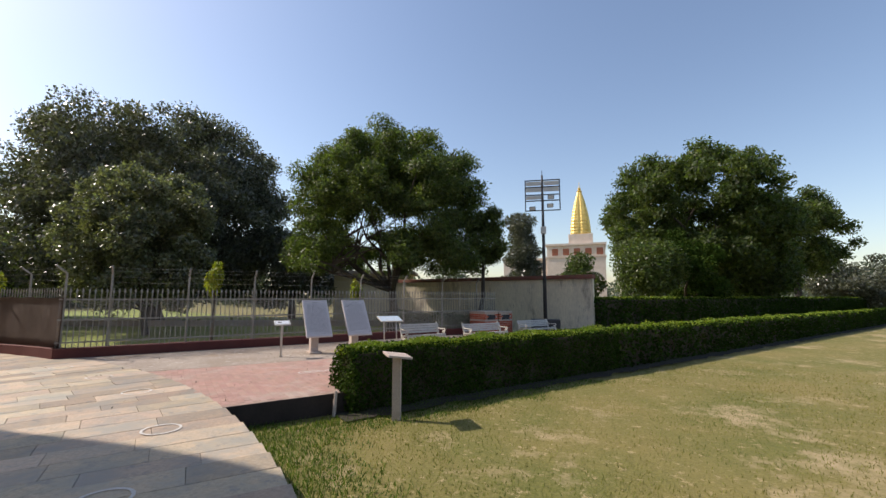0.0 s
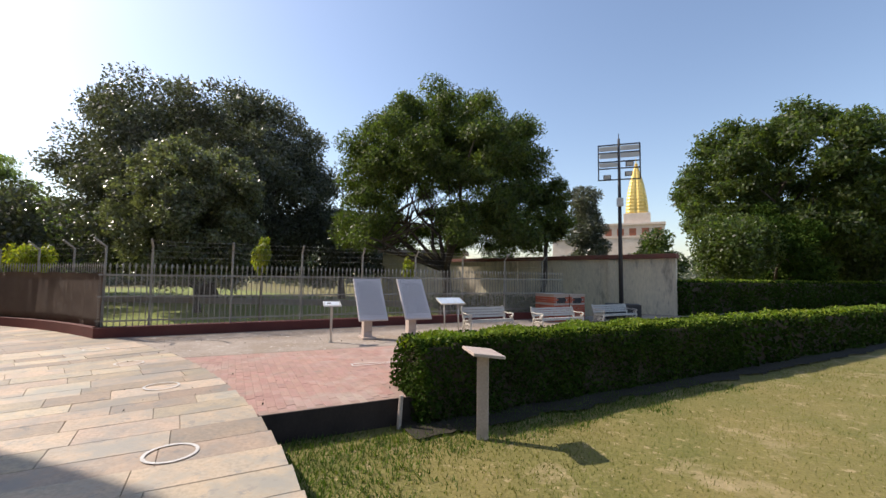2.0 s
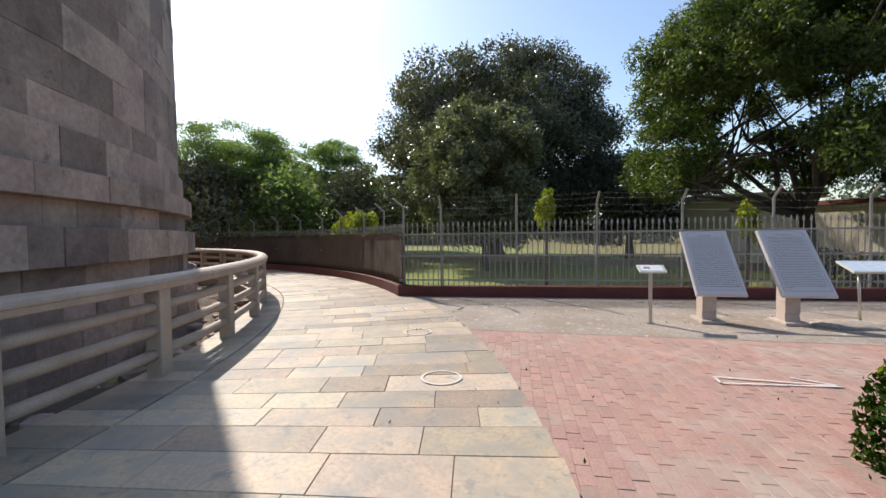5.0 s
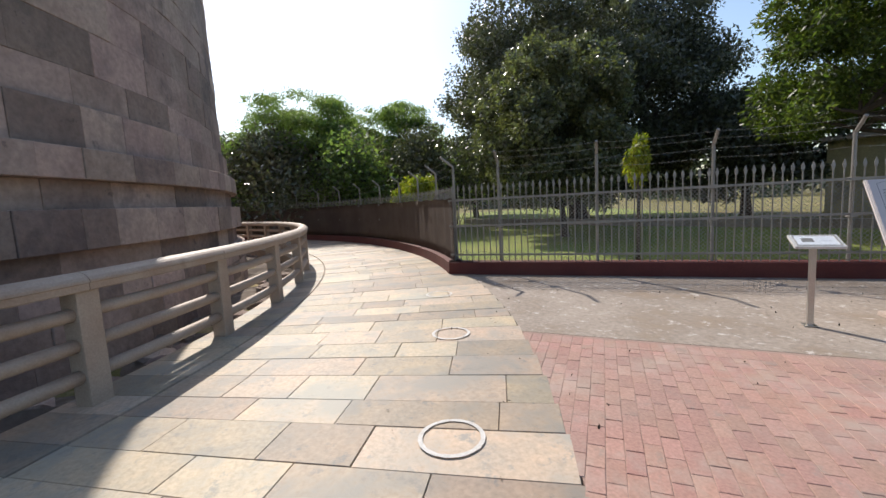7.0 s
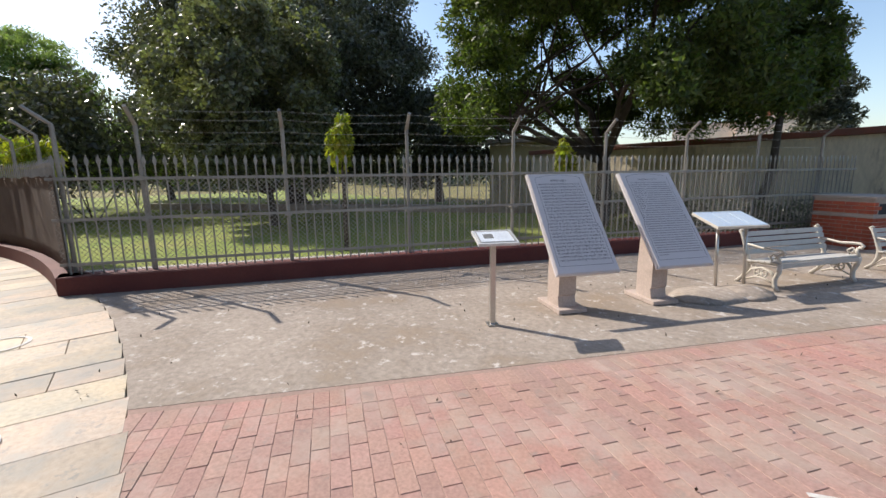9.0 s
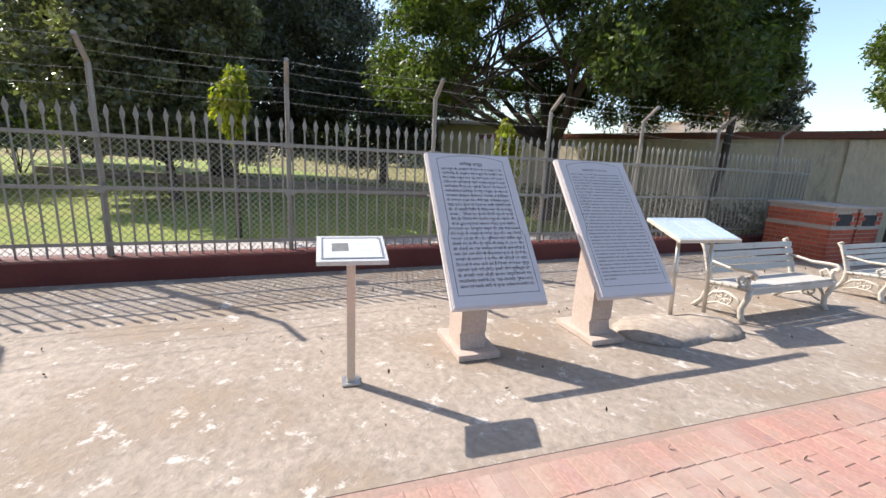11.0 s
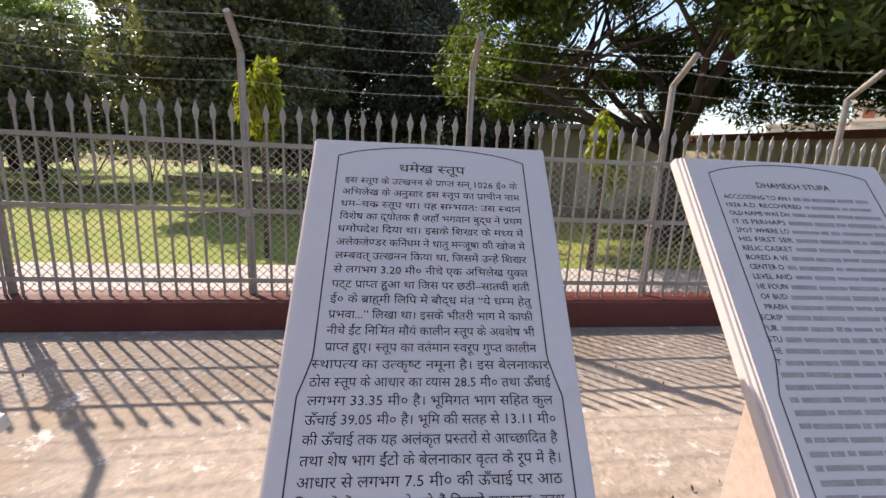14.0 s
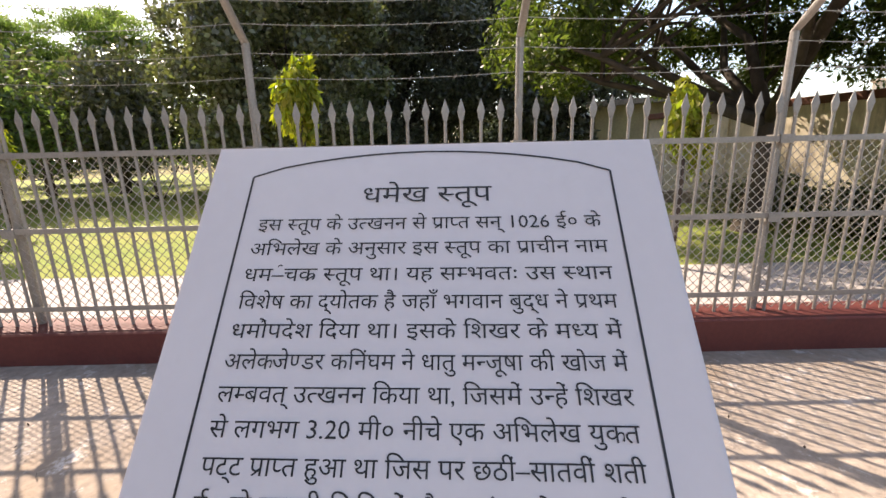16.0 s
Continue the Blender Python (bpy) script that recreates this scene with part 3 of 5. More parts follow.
for zc in (0.40, 1.02, 1.575):
    bm = box(bmesh.new(), 0, F_LEN, -0.022, -0.012, zc - 0.02, zc + 0.02)
    part("rail", bm, M_IRON, fence).matrix_local = Matrix.Translation(on_fence(0)) @ Matrix.Rotation(radians(fdir), 4, "Z")

# tall posts with cranked tops
bm = bmesh.new()
tube(bm, [(0, 0.06, -0.1), (0, 0.06, 2.30), (0, -0.04, 2.38), (0, -0.21, 2.52)], [0.030, 0.029, 0.028, 0.026], 10)
for zc in (1.0, 1.575):
    box(bm, -0.05, 0.05, -0.03, 0.11, zc - 0.03, zc + 0.03)
post = data(bm, M_IRON, smooth=False)
POSTS = [1.10 + 1.915 * k for k in range(8)]
for s in POSTS:
    ob = part("post", post, M_IRON, fence)
    ob.matrix_local = Matrix.Translation(on_fence(s)) @ Matrix.Rotation(radians(fdir), 4, "Z")


def strand(off, zc, s0, s1):
    bm = bmesh.new()
    pts = []
    for k in range(int((s1 - s0) / 0.16) + 1):
        s = s0 + k * 0.16
        f = ((s - 1.10) / 1.915) % 1
        pts.append(on_fence(s, 0.17 + off, zc - 0.03 * 4 * f * (1 - f)))
    tube(bm, pts, 0.0028, 4)
    for p in pts:
        for sgn in (-1, 1):
            q = p + FU * 0.01
            tube(bm, [q - Vector((0.012 * sgn, 0.006, 0.014)), q + Vector((0.012 * sgn, 0.006, 0.014))], 0.0016, 3)
    return bm


for off, zc in ((0.06, 2.08), (0.05, 2.24), (-0.05, 2.40), (-0.19, 2.50)):
    part("barbed_wire", strand(off, zc, POSTS[0], POSTS[-1]), M_WIRE, fence)

# chain-link behind the pickets
verts = []
cell, h0, h1 = 0.072, 0.27, 1.60
nx, nz = int(F_LEN / cell), int((h1 - h0) / cell)
for i in range(nx):
    for j in range(nz):
        x0, z0 = i * cell, h0 + j * cell
        for (xa, za, xb, zb) in ((x0, z0 + cell / 2, x0 + cell / 2, z0 + cell), (x0 + cell / 2, z0 + cell, x0 + cell, z0 + cell / 2),
                                 (x0, z0 + cell / 2, x0 + cell / 2, z0), (x0 + cell / 2, z0, x0 + cell, z0 + cell / 2)):
            w = 0.0028
            pa, pb = on_fence(xa, 0.205, za), on_fence(xb, 0.205, zb)
            side = (pb - pa).normalized().cross(FV) * w
            verts += [pa - side - FV * w, pb - side - FV * w, pb + side - FV * w, pa + side - FV * w]
            verts += [pa + side - FV * w, pb + side - FV * w, pb + FV * w, pa + FV * w]
link = tagged(part("chain_link", quads([tuple(v) for v in verts], M_WIRE), M_WIRE, fence, "fine galvanised chain-link mesh"), kind="stuff")

# curved fence, hung with a brown mesh cover
net = thing("covered_fence", pose(CX, CY, 0), "curved fence hung with brown mesh cloth on a maroon plinth", "fence")
bm = bmesh.new()
prev = None
for i, a in enumerate(np.linspace(arc_deg0 + 0.15, 172, 260)):
    wob = 0.018 * noise.noise((i * 0.35, 0, 2.0))
    row = []
    for zz in np.linspace(0.26, 1.62, 7):
        r = R_FENCE + 0.15 + wob * (0.3 + zz) + 0.01 * noise.noise((i * 0.6, zz * 3, 5.0))
        top = 0.03 * noise.noise((i * 0.22, 7.0, 1.0)) if zz > 1.6 else 0
        row.append(bm.verts.new((r * math.cos(radians(a)), r * math.sin(radians(a)), zz + top)))
    if prev:
        for k in range(6):
            bm.faces.new((prev[k], prev[k + 1], row[k + 1], row[k]))
    prev = row
bmesh.ops.solidify(bm, geom=bm.faces[:], thickness=0.006)
part("mesh_cover", bm, M_NET, net, "brown woven mesh cloth", smooth=True)
for k in range(150):
    a = arc_deg0 + 0.4 + k * 0.40
    ob = part("picket", picket, M_IRON, net)
    r = R_FENCE + 0.18
    ob.matrix_local = Matrix.Translation((r * math.cos(radians(a)), r * math.sin(radians(a)), 0)) @ Matrix.Rotation(radians(a + 90), 4, "Z")
for k in range(12):
    a = arc_deg0 + 0.7 + k * 5.6
    ob = part("post", post, M_IRON, net)
    r = R_FENCE + 0.18
    ob.matrix_local = Matrix.Translation((r * math.cos(radians(a)), r * math.sin(radians(a)), 0)) @ Matrix.Rotation(radians(a + 90), 4, "Z") @ Matrix.Rotation(math.pi, 4, "Z")
for off, zc in ((0.1, 2.1), (0.1, 2.28), (0.0, 2.44)):
    pts = [((R_FENCE + 0.18 - off) * math.cos(radians(a)), (R_FENCE + 0.18 - off) * math.sin(radians(a)), zc) for a in np.linspace(arc_deg0 + 0.7, 160, 50)]
    part("barbed_wire", tube(bmesh.new(), pts, 0.003, 4), M_WIRE, net)

# garden inside the fence
garden = [tuple(on_fence(-0.1, W)[:2]), tuple(on_fence(F_LEN, W)[:2]), (-1.2, 22.6), (-14, 26.1), (-60, 40), (-60, 0), tuple(polar(R_FENCE + W, 150)[:2])]
garden += [tuple(polar(R_FENCE + W, a)[:2]) for a in np.linspace(146, arc_deg0 + 0.6, 16)]
bm = bmesh.new()
bm.faces.new([bm.verts.new((x, y, LAWN + 0.06)) for x, y in garden])
bmesh.ops.recalc_face_normals(bm, faces=bm.faces[:])
for f in bm.faces:
    if f.normal.z < 0:
        f.normal_flip()
tagged(part("ground_garden", bm, M_GARDEN), "bright green lawn inside the fence", "lawn", kind="structure")
bm = prism(bmesh.new(), [tuple(on_fence(-0.4, W + 0.02)[:2]), tuple(on_fence(F_LEN, W + 0.02)[:2]), tuple(on_fence(F_LEN, 3.3)[:2]), tuple(on_fence(-2.2, 3.3)[:2])], -0.6, LAWN + 0.10)
tagged(part("path_garden", bm, M_PATH), "pale concrete walk inside the fence", "path", kind="structure")
bm = prism(bmesh.new(), [(-34, 13.5), (-8, 24.6), (-8.2, 25.1), (-34.2, 14.0)], -0.6, LAWN + 0.42)
tagged(part("kerb_garden", bm, M_CONC), "low pale kerb at the far side of the garden", "kerb", kind="structure")


# ---- inscribed slabs ----
GLYPHS = {}
STEMMED = "सतनमपखगघचजणथधबभयलवशषञझ"
CONS = "कखगघङचछजझञटठडढणतथदधनपफबभमयरलवशषसह"
HALANT = "\u094d"


def glyphs(run):
    """The outline of a run of letters at size 1: corners, faces and its advance."""
    if run not in GLYPHS:
        out = []
        for body in (run, run + "\u093e"):
            cu = bpy.data.curves.new("text", "FONT")
            cu.body, cu.size, cu.resolution_u = body, 1.0, 2
            ob = bpy.data.objects.new("text", cu)
            scene.collection.objects.link(ob)
            bpy.context.view_layer.update()
            me = bpy.data.meshes.new_from_object(ob.evaluated_get(bpy.context.evaluated_depsgraph_get()))
            out.append(me)
            bpy.data.objects.remove(ob)
            bpy.data.curves.remove(cu)
        co = [tuple(v.co) for v in out[0].vertices]
        fs = [tuple(p.vertices) for p in out[0].polygons]
        adv = max(v.co.x for v in out[1].vertices) - 0.273
        GLYPHS[run] = (co, fs, adv)
    return GLYPHS[run]


def half_form(letter):
    """A consonant without its right-hand stem, as joined letters are written."""
    co, fs, adv = glyphs(letter)
    cut = max(c[0] for c in co) - (0.185 if letter in STEMMED else 0.10)
    bm = bmesh.new()
    vs = [bm.verts.new(c) for c in co]
    for f in fs:
        bm.faces.new([vs[i] for i in f])
    bmesh.ops.bisect_plane(bm, geom=bm.verts[:] + bm.edges[:] + bm.faces[:], plane_co=(cut, 0, 0), plane_no=(1, 0, 0), clear_outer=True)
    bm.verts.index_update()
    out = [tuple(v.co) for v in bm.verts], [tuple(v.index for v in f.verts) for f in bm.faces], cut - 0.004
    bm.free()
    return out


def set_line(body):
    """Corners and faces of a line, with joined letters."""
    V_, F_, x = [], [], 0.0
    run, i, hook = "", 0, False

    def put(piece):
        nonlocal x
        o = len(V_)
        V_.extend((c[0] + x, c[1], 0.0) for c in piece[0])
        F_.extend(tuple(o + k for k in f) for f in piece[1])
        x += piece[2]

    while i < len(body):
        c = body[i]
        joined = i + 2 < len(body) and body[i + 1] == HALANT and body[i + 2] in CONS
        if joined and (c in STEMMED or c in "कफ") and body[i + 2] != "र":
            if run:
                put(glyphs(run))
            run = ""
            put(half_form(c))
            i += 2
        elif joined and body[i + 2] == "र":
            put(glyphs(run + c))
            run = ""
            o = len(V_)
            sx = x - 0.13
            V_.extend(((sx, 0.27, 0), (sx, 0.19, 0), (sx - 0.27, 0.0, 0), (sx - 0.33, 0.04, 0)))
            F_.append((o, o + 1, o + 2, o + 3))
            i += 3
        elif joined and c == "र":
            if run:
                put(glyphs(run))
            run, hook = "", True
            i += 2
        else:
            run += c
            i += 1
            if hook and (i == len(body) or body[i] in CONS + " " or body[i] == "।"):
                put(glyphs(run))
                run, hook = "", False
                o = len(V_)
                for k in range(6):
                    a = math.pi * (0.15 + 0.85 * k / 5)
                    V_.extend(((x - 0.20 + 0.11 * math.cos(a), 0.70 + 0.14 * math.sin(a), 0), (x - 0.20 + 0.06 * math.cos(a), 0.70 + 0.09 * math.sin(a), 0)))
                for k in range(5):
                    F_.append((o + 2 * k, o + 2 * k + 1, o + 2 * k + 3, o + 2 * k + 2))
    if run:
        put(glyphs(run))
    return V_, F_


def text_mesh(body, width=None, height=0.022):
    co, fs = set_line(body)
    co = np.array(co)
    x0, x1 = co[:, 0].min(), co[:, 0].max()
    co[:, 0] = (co[:, 0] - (x0 + x1) / 2) * width / (x1 - x0)
    co[:, 1] *= height * 1.45
    me = bpy.data.meshes.new("mesh")
    me.from_pydata([tuple(c) for c in co], [], fs)
    me.materials.append(M_INK)
    return me


HINDI = ["इस स्तूप के उत्खनन से प्राप्त सन् 1026 ई० के", "अिभलेख के अनुसार इस स्तूप का प्राचीन नाम", "धर्म–चक्र स्तूप था। यह सम्भवतः उस स्थान",
         "िवशेष का द्योतक है जहाँ भगवान बुद्ध ने प्रथम", "धर्मोपदेश िदया था। इसके िशखर के मध्य में", "अलेक्जेण्डर किनंघम ने धातु मन्जूषा की खोज में",
         "लम्बवत् उत्खनन िकया था, िजसमें उन्हें िशखर", "से लगभग 3.20 मी० नीचे एक अिभलेख युक्त", "पट्ट प्राप्त हुआ था िजस पर छठीं–सातवीं शती",
         "ई० के ब्राह्मी िलिप में बौद्ध मंत्र “ये धम्म हेतु", "प्रभवा...” िलखा था। इसके भीतरी भाग में काफी", "नीचे ईंट िनिर्मत मौर्य कालीन स्तूप के अवशेष भी",
         "प्राप्त हुए। स्तूप का वर्तमान स्वरूप गुप्त कालीन", "स्थापत्य का उत्कृष्ट नमूना है। इस बेलनाकार", "ठोस स्तूप के आधार का व्यास 28.5 मी० तथा ऊँचाई",
         "लगभग 33.35 मी० है। भूिमगत भाग सिहत कुल", "ऊँचाई 39.05 मी० है। भूिम की सतह से 13.11 मी०", "की ऊँचाई तक यह अलंकृत प्रस्तरों से आच्छािदत है",
         "तथा शेष भाग ईंटों के बेलनाकार वृत्त के रूप में है।", "आधार से लगभग 7.5 मी० की ऊँचाई पर आठ", "िदशाओं में आठ आले बने हैं िजसमें सम्भवतः बुद्ध",
         "प्रितमायें रखी गयी होंगी। इसके नीचे सुरुिचपूर्ण ढंग", "से तराशी गयी चौड़ी प्रस्तर पट्टिकाओं पर", "ज्यािमतीय स्वािस्तक, पत्र–वल्लरी, पुष्प–लता", "मानव एवं पक्षी आिद के सुन्दर अलंकरण उत्कीर्ण हैं।"]
ENGLISH = ["ACCCODING TO AN I", "1026 A.D. RECOVERED", "OLD NAME WAS DH", "IT IS PERHAPS", "SPOT WHERE LO", "HIS FIRST SER", "RELIC CASKET", "BORED A VE",
           "CENTER O", "LEVEL AND", "HE FOUN", "OF BUD", "PRABH", "SCRIP", "FUR", "STU", "HE", "T"]
SL_W, SL_L, SL_T = 0.735, 1.332, 0.055


def frame_line(top_w, low_w, shoulder):
    """The engraved outline: an arched head, straight sides, a shoulder and a wider foot (from the slab's head downwards)."""
    pts = []
    for k in range(13):
        f = k / 12
        pts.append((-top_w + 2 * top_w * f, -0.075 + 0.045 * math.sin(math.pi * f) ** 0.7))
    right = [(top_w, -0.09), (top_w + 0.002, -shoulder + 0.02), (top_w + 0.004, -shoulder), (low_w - 0.012, -shoulder - 0.045), (low_w, -shoulder - 0.085), (low_w, -1.235)]
    pts += right
    pts += [(-x, y) for x, y in reversed(right)]
    return pts


def slab(name, foot, label, hindi):
    root = thing(name, pose(*foot, 0, 0, 51.0), label, "sign", "inscribed slabs on the terrace")
    # local x along the slab's width, y away from the reader, z up; the plate leans back by 38 degrees
    plate_m = pose(0, 0, 0.515, 51.8, 0, 0)
    bm = bmesh.new()
    box(bm, -SL_W / 2 + 0.009, SL_W / 2 - 0.009, 0.009, SL_L - 0.009, -0.024, 0)
    box(bm, -SL_W / 2, SL_W / 2, 0, SL_L, -SL_T, -0.02, 0.007)
    bmesh.ops.bevel(bm, geom=[e for e in bm.edges if all(v.co.z > -0.001 for v in e.verts)], offset=0.007, segments=2, affect="EDGES")
    bmesh.ops.bevel(bm, geom=[e for e in bm.edges if abs(e.verts[0].co.z - e.verts[1].co.z) > 0.03], offset=0.005, segments=1, affect="EDGES")
    plate = part("plate", bm, M_MARBLE, root, "pale grey polished stone plate")
    plate.matrix_local = plate_m @ Matrix.Diagonal((1.025, 1.0, 1.0, 1.0))
    bm = bmesh.new()
    ln = frame_line(0.284, 0.312, 0.70)
    n = len(ln)
    for i in range(n):
        p, q = Vector((*ln[i], 0)), Vector((*ln[(i + 1) % n], 0))
        s = (q - p).normalized().cross(Vector((0, 0, 1))) * 0.0017
        zo = Vector((0, SL_L, 0.0008))
        bm.faces.new([bm.verts.new(v + zo) for v in (p - s, q - s, q + s, p + s)])
    part("engraved_outline", bm, M_INK, plate, "thin black engraved outline")
    title = text_mesh("धमेख स्तूप" if hindi else "DHAMEKH STUPA", 0.20 if hindi else 0.26, 0.030 if hindi else 0.022)
    t = part("title", title, M_INK, plate, "black engraved title")
    t.matrix_local = pose(0, SL_L - 0.128, 0.0012)
    rng = np.random.default_rng(3)
    rows = 25 if hindi else 33
    for k in range(rows):
        y = SL_L - 0.172 - k * (0.0419 if hindi else 0.0315)
        wide = 0.523 if (0.172 + k * 0.0413) < 0.70 else 0.575
        if hindi:
            me = text_mesh(HINDI[k], wide * (1 if k else 0.985), 0.0215)
            part("text_line", me, M_INK, plate).matrix_local = pose(0, y - 0.004, 0.0012)
        else:
            bm = bmesh.new()
            x = -wide / 2
            if k < len(ENGLISH):
                w = 0.0135 * len(ENGLISH[k])
                me = text_mesh(ENGLISH[k], w, 0.0165)
                part("text_line", me, M_INK, plate).matrix_local = pose(x + w / 2, y - 0.003, 0.0012)
                x += w + 0.012
            end = wide / 2 if k < rows - 1 else -wide / 2 + 0.14
            while x < end - 0.02:
                w = min(rng.uniform(0.018, 0.11), end - x)
                lo, hi = rng.uniform(-0.0035, -0.0015), rng.uniform(0.0085, 0.0115)
                bm.faces.new([bm.verts.new(v) for v in ((x, y + lo, 0.001), (x + w, y + lo, 0.001), (x + w, y + hi, 0.001), (x, y + hi, 0.001))])
                x += w + rng.uniform(0.004, 0.009)
            part("text_bars", bm, M_FADED, plate, "small illegible lettering")
    # pedestal
    bm = bmesh.new()
    box(bm, -0.22, 0.13, 0.22, 0.76, 0.0, 0.05, 0.006)
    part("base_slab", bm, M_PEDESTAL, root).matrix_local = pose(0, -0.0, 0)
    bm = bmesh.new()
    prof = [(0.325, 0.045), (0.355, 0.17), (0.335, 0.19), (0.335, 0.86), (0.56, 1.165), (0.60, 0.45), (0.60, 0.045)]
    lft = [bm.verts.new((-0.17, a, b)) for a, b in prof]
    rgt = [bm.verts.new((0.045, a, b)) for a, b in prof]
    bm.faces.new(lft)
    bm.faces.new(rgt[::-1])
    for i in range(len(prof)):
        j = (i + 1) % len(prof)
        bm.faces.new((lft[j], lft[i], rgt[i], rgt[j]))
    bmesh.ops.recalc_face_normals(bm, faces=bm.faces[:])
    part("pillar", bm, M_PEDESTAL, root)
    return root


slab("inscribed_slab", (-4.635, 8.685, 0), "leaning pale stone slab engraved with Hindi text on a stone pedestal", True)
slab("inscribed_slab", (-3.868, 9.637, 0), "leaning pale stone slab engraved with English text on a stone pedestal", False)

# ---- steel notice on a post ----
sign = thing("notice_stand", pose(-5.395, 7.968, 0, 0, 0, 48.0), "small white notice in a steel frame on a square post", "sign")
part("post", box(bmesh.new(), -0.027, 0.027, -0.027, 0.027, 0.0, 0.912, 0.004), M_STEEL, sign)
part("foot", box(bmesh.new(), -0.06, 0.06, -0.06, 0.06, 0.0, 0.012, 0.002), M_STEEL, sign)
tilt = pose(0, -0.07, 0.945, 17, 0, 0)
plate = part("tray", box(bmesh.new(), -0.208, 0.208, -0.158, 0.158, -0.03, 0.0, 0.004), M_LAMPW, sign, "pale metal tray")
plate.matrix_local = tilt
part("sheet", box(bmesh.new(), -0.165, 0.165, -0.115, 0.115, 0.0, 0.003), M_PANEL, plate, "white printed sheet")
bm = bmesh.new()
for a in (-1, 1):
    box(bm, -0.18, 0.18, a * 0.125 - 0.004, a * 0.125 + 0.004, 0, 0.005)
    box(bm, a * 0.178 - 0.004, a * 0.178 + 0.004, -0.125, 0.125, 0, 0.006)
part("frame", bm, M_STEEL, plate)
part("print_block", box(bmesh.new(), -0.12, -0.02, -0.045, 0.055, 0.003, 0.0042), M_GREYTXT, plate, "faded grey print")
for k in range(4):
    part("print_line", box(bmesh.new(), 0.02, 0.14 - 0.02 * (k % 2), 0.05 - k * 0.03, 0.058 - k * 0.03, 0.003, 0.0042), M_PANEL, plate)

# ---- blue notice table ----
tab = thing("notice_table", pose(-3.60, 11.0, 0, 0, 0, 47.5) @ Matrix.Diagonal((0.86, 0.86, 1.0, 1.0)), "pale blue printed panel on a white frame with two steel legs", "sign")
for x in (-0.25, 0.25):
    part("leg", tube(bmesh.new(), [(x, -0.12, 0.03), (x, -0.05, 0.92)], 0.024, 10), M_STEEL, tab, smooth=True)
top = part("tray", box(bmesh.new(), -0.44, 0.44, -0.28, 0.28, -0.035, 0.0, 0.005), M_CAST, tab, "white painted metal tray")
top.matrix_local = pose(0, 0, 0.94, 15, 0, 0)
for k in range(3):
    part("sheet", box(bmesh.new(), -0.43 + k * 0.29, -0.43 + k * 0.29 + 0.275, -0.255, 0.235, 0.0, 0.004), M_BLUE, top)
part("header_strip", box(bmesh.new(), -0.43, 0.425, 0.24, 0.268, 0.0, 0.006), M_BLUE, top)
rng = np.random.default_rng(4)
for k in range(3):
    for j in range(13):
        w = rng.uniform(0.12, 0.22)
        part("print_line", box(bmesh.new(), -0.405 + k * 0.29, -0.405 + k * 0.29 + w, 0.21 - j * 0.034, 0.217 - j * 0.034, 0.004, 0.0046), M_PANEL, top)

# cement mounds under the legs
for (x, y, sx, sy, h) in ((-3.70, 10.42, 0.50, 0.34, 0.10), (-3.36, 10.78, 0.36, 0.30, 0.11)):
    bm = bmesh.new()
    bmesh.ops.create_icosphere(bm, subdivisions=4, radius=1)
    for v in bm.verts:
        k = 1 + 0.10 * noise.noise(v.co * 2.3 + Vector((x, y, 0)))
        v.co = Vector((v.co.x * sx * k, v.co.y * sy * k, v.co.z * h * k))
    ob = part("cement_mound", bm, M_CONC, smooth=True)
    ob.matrix_world = pose(x, y, -0.005, 0, 0, 50)
    tagged(ob, "rough low cement mound holding a sign leg", "mound", "cement mounds")


# ---- benches ----
def scroll(bm, pts, r=0.011):
    tube(bm, [(p[0], p[1], p[2]) for p in pts], r, 6, flat=1.5)


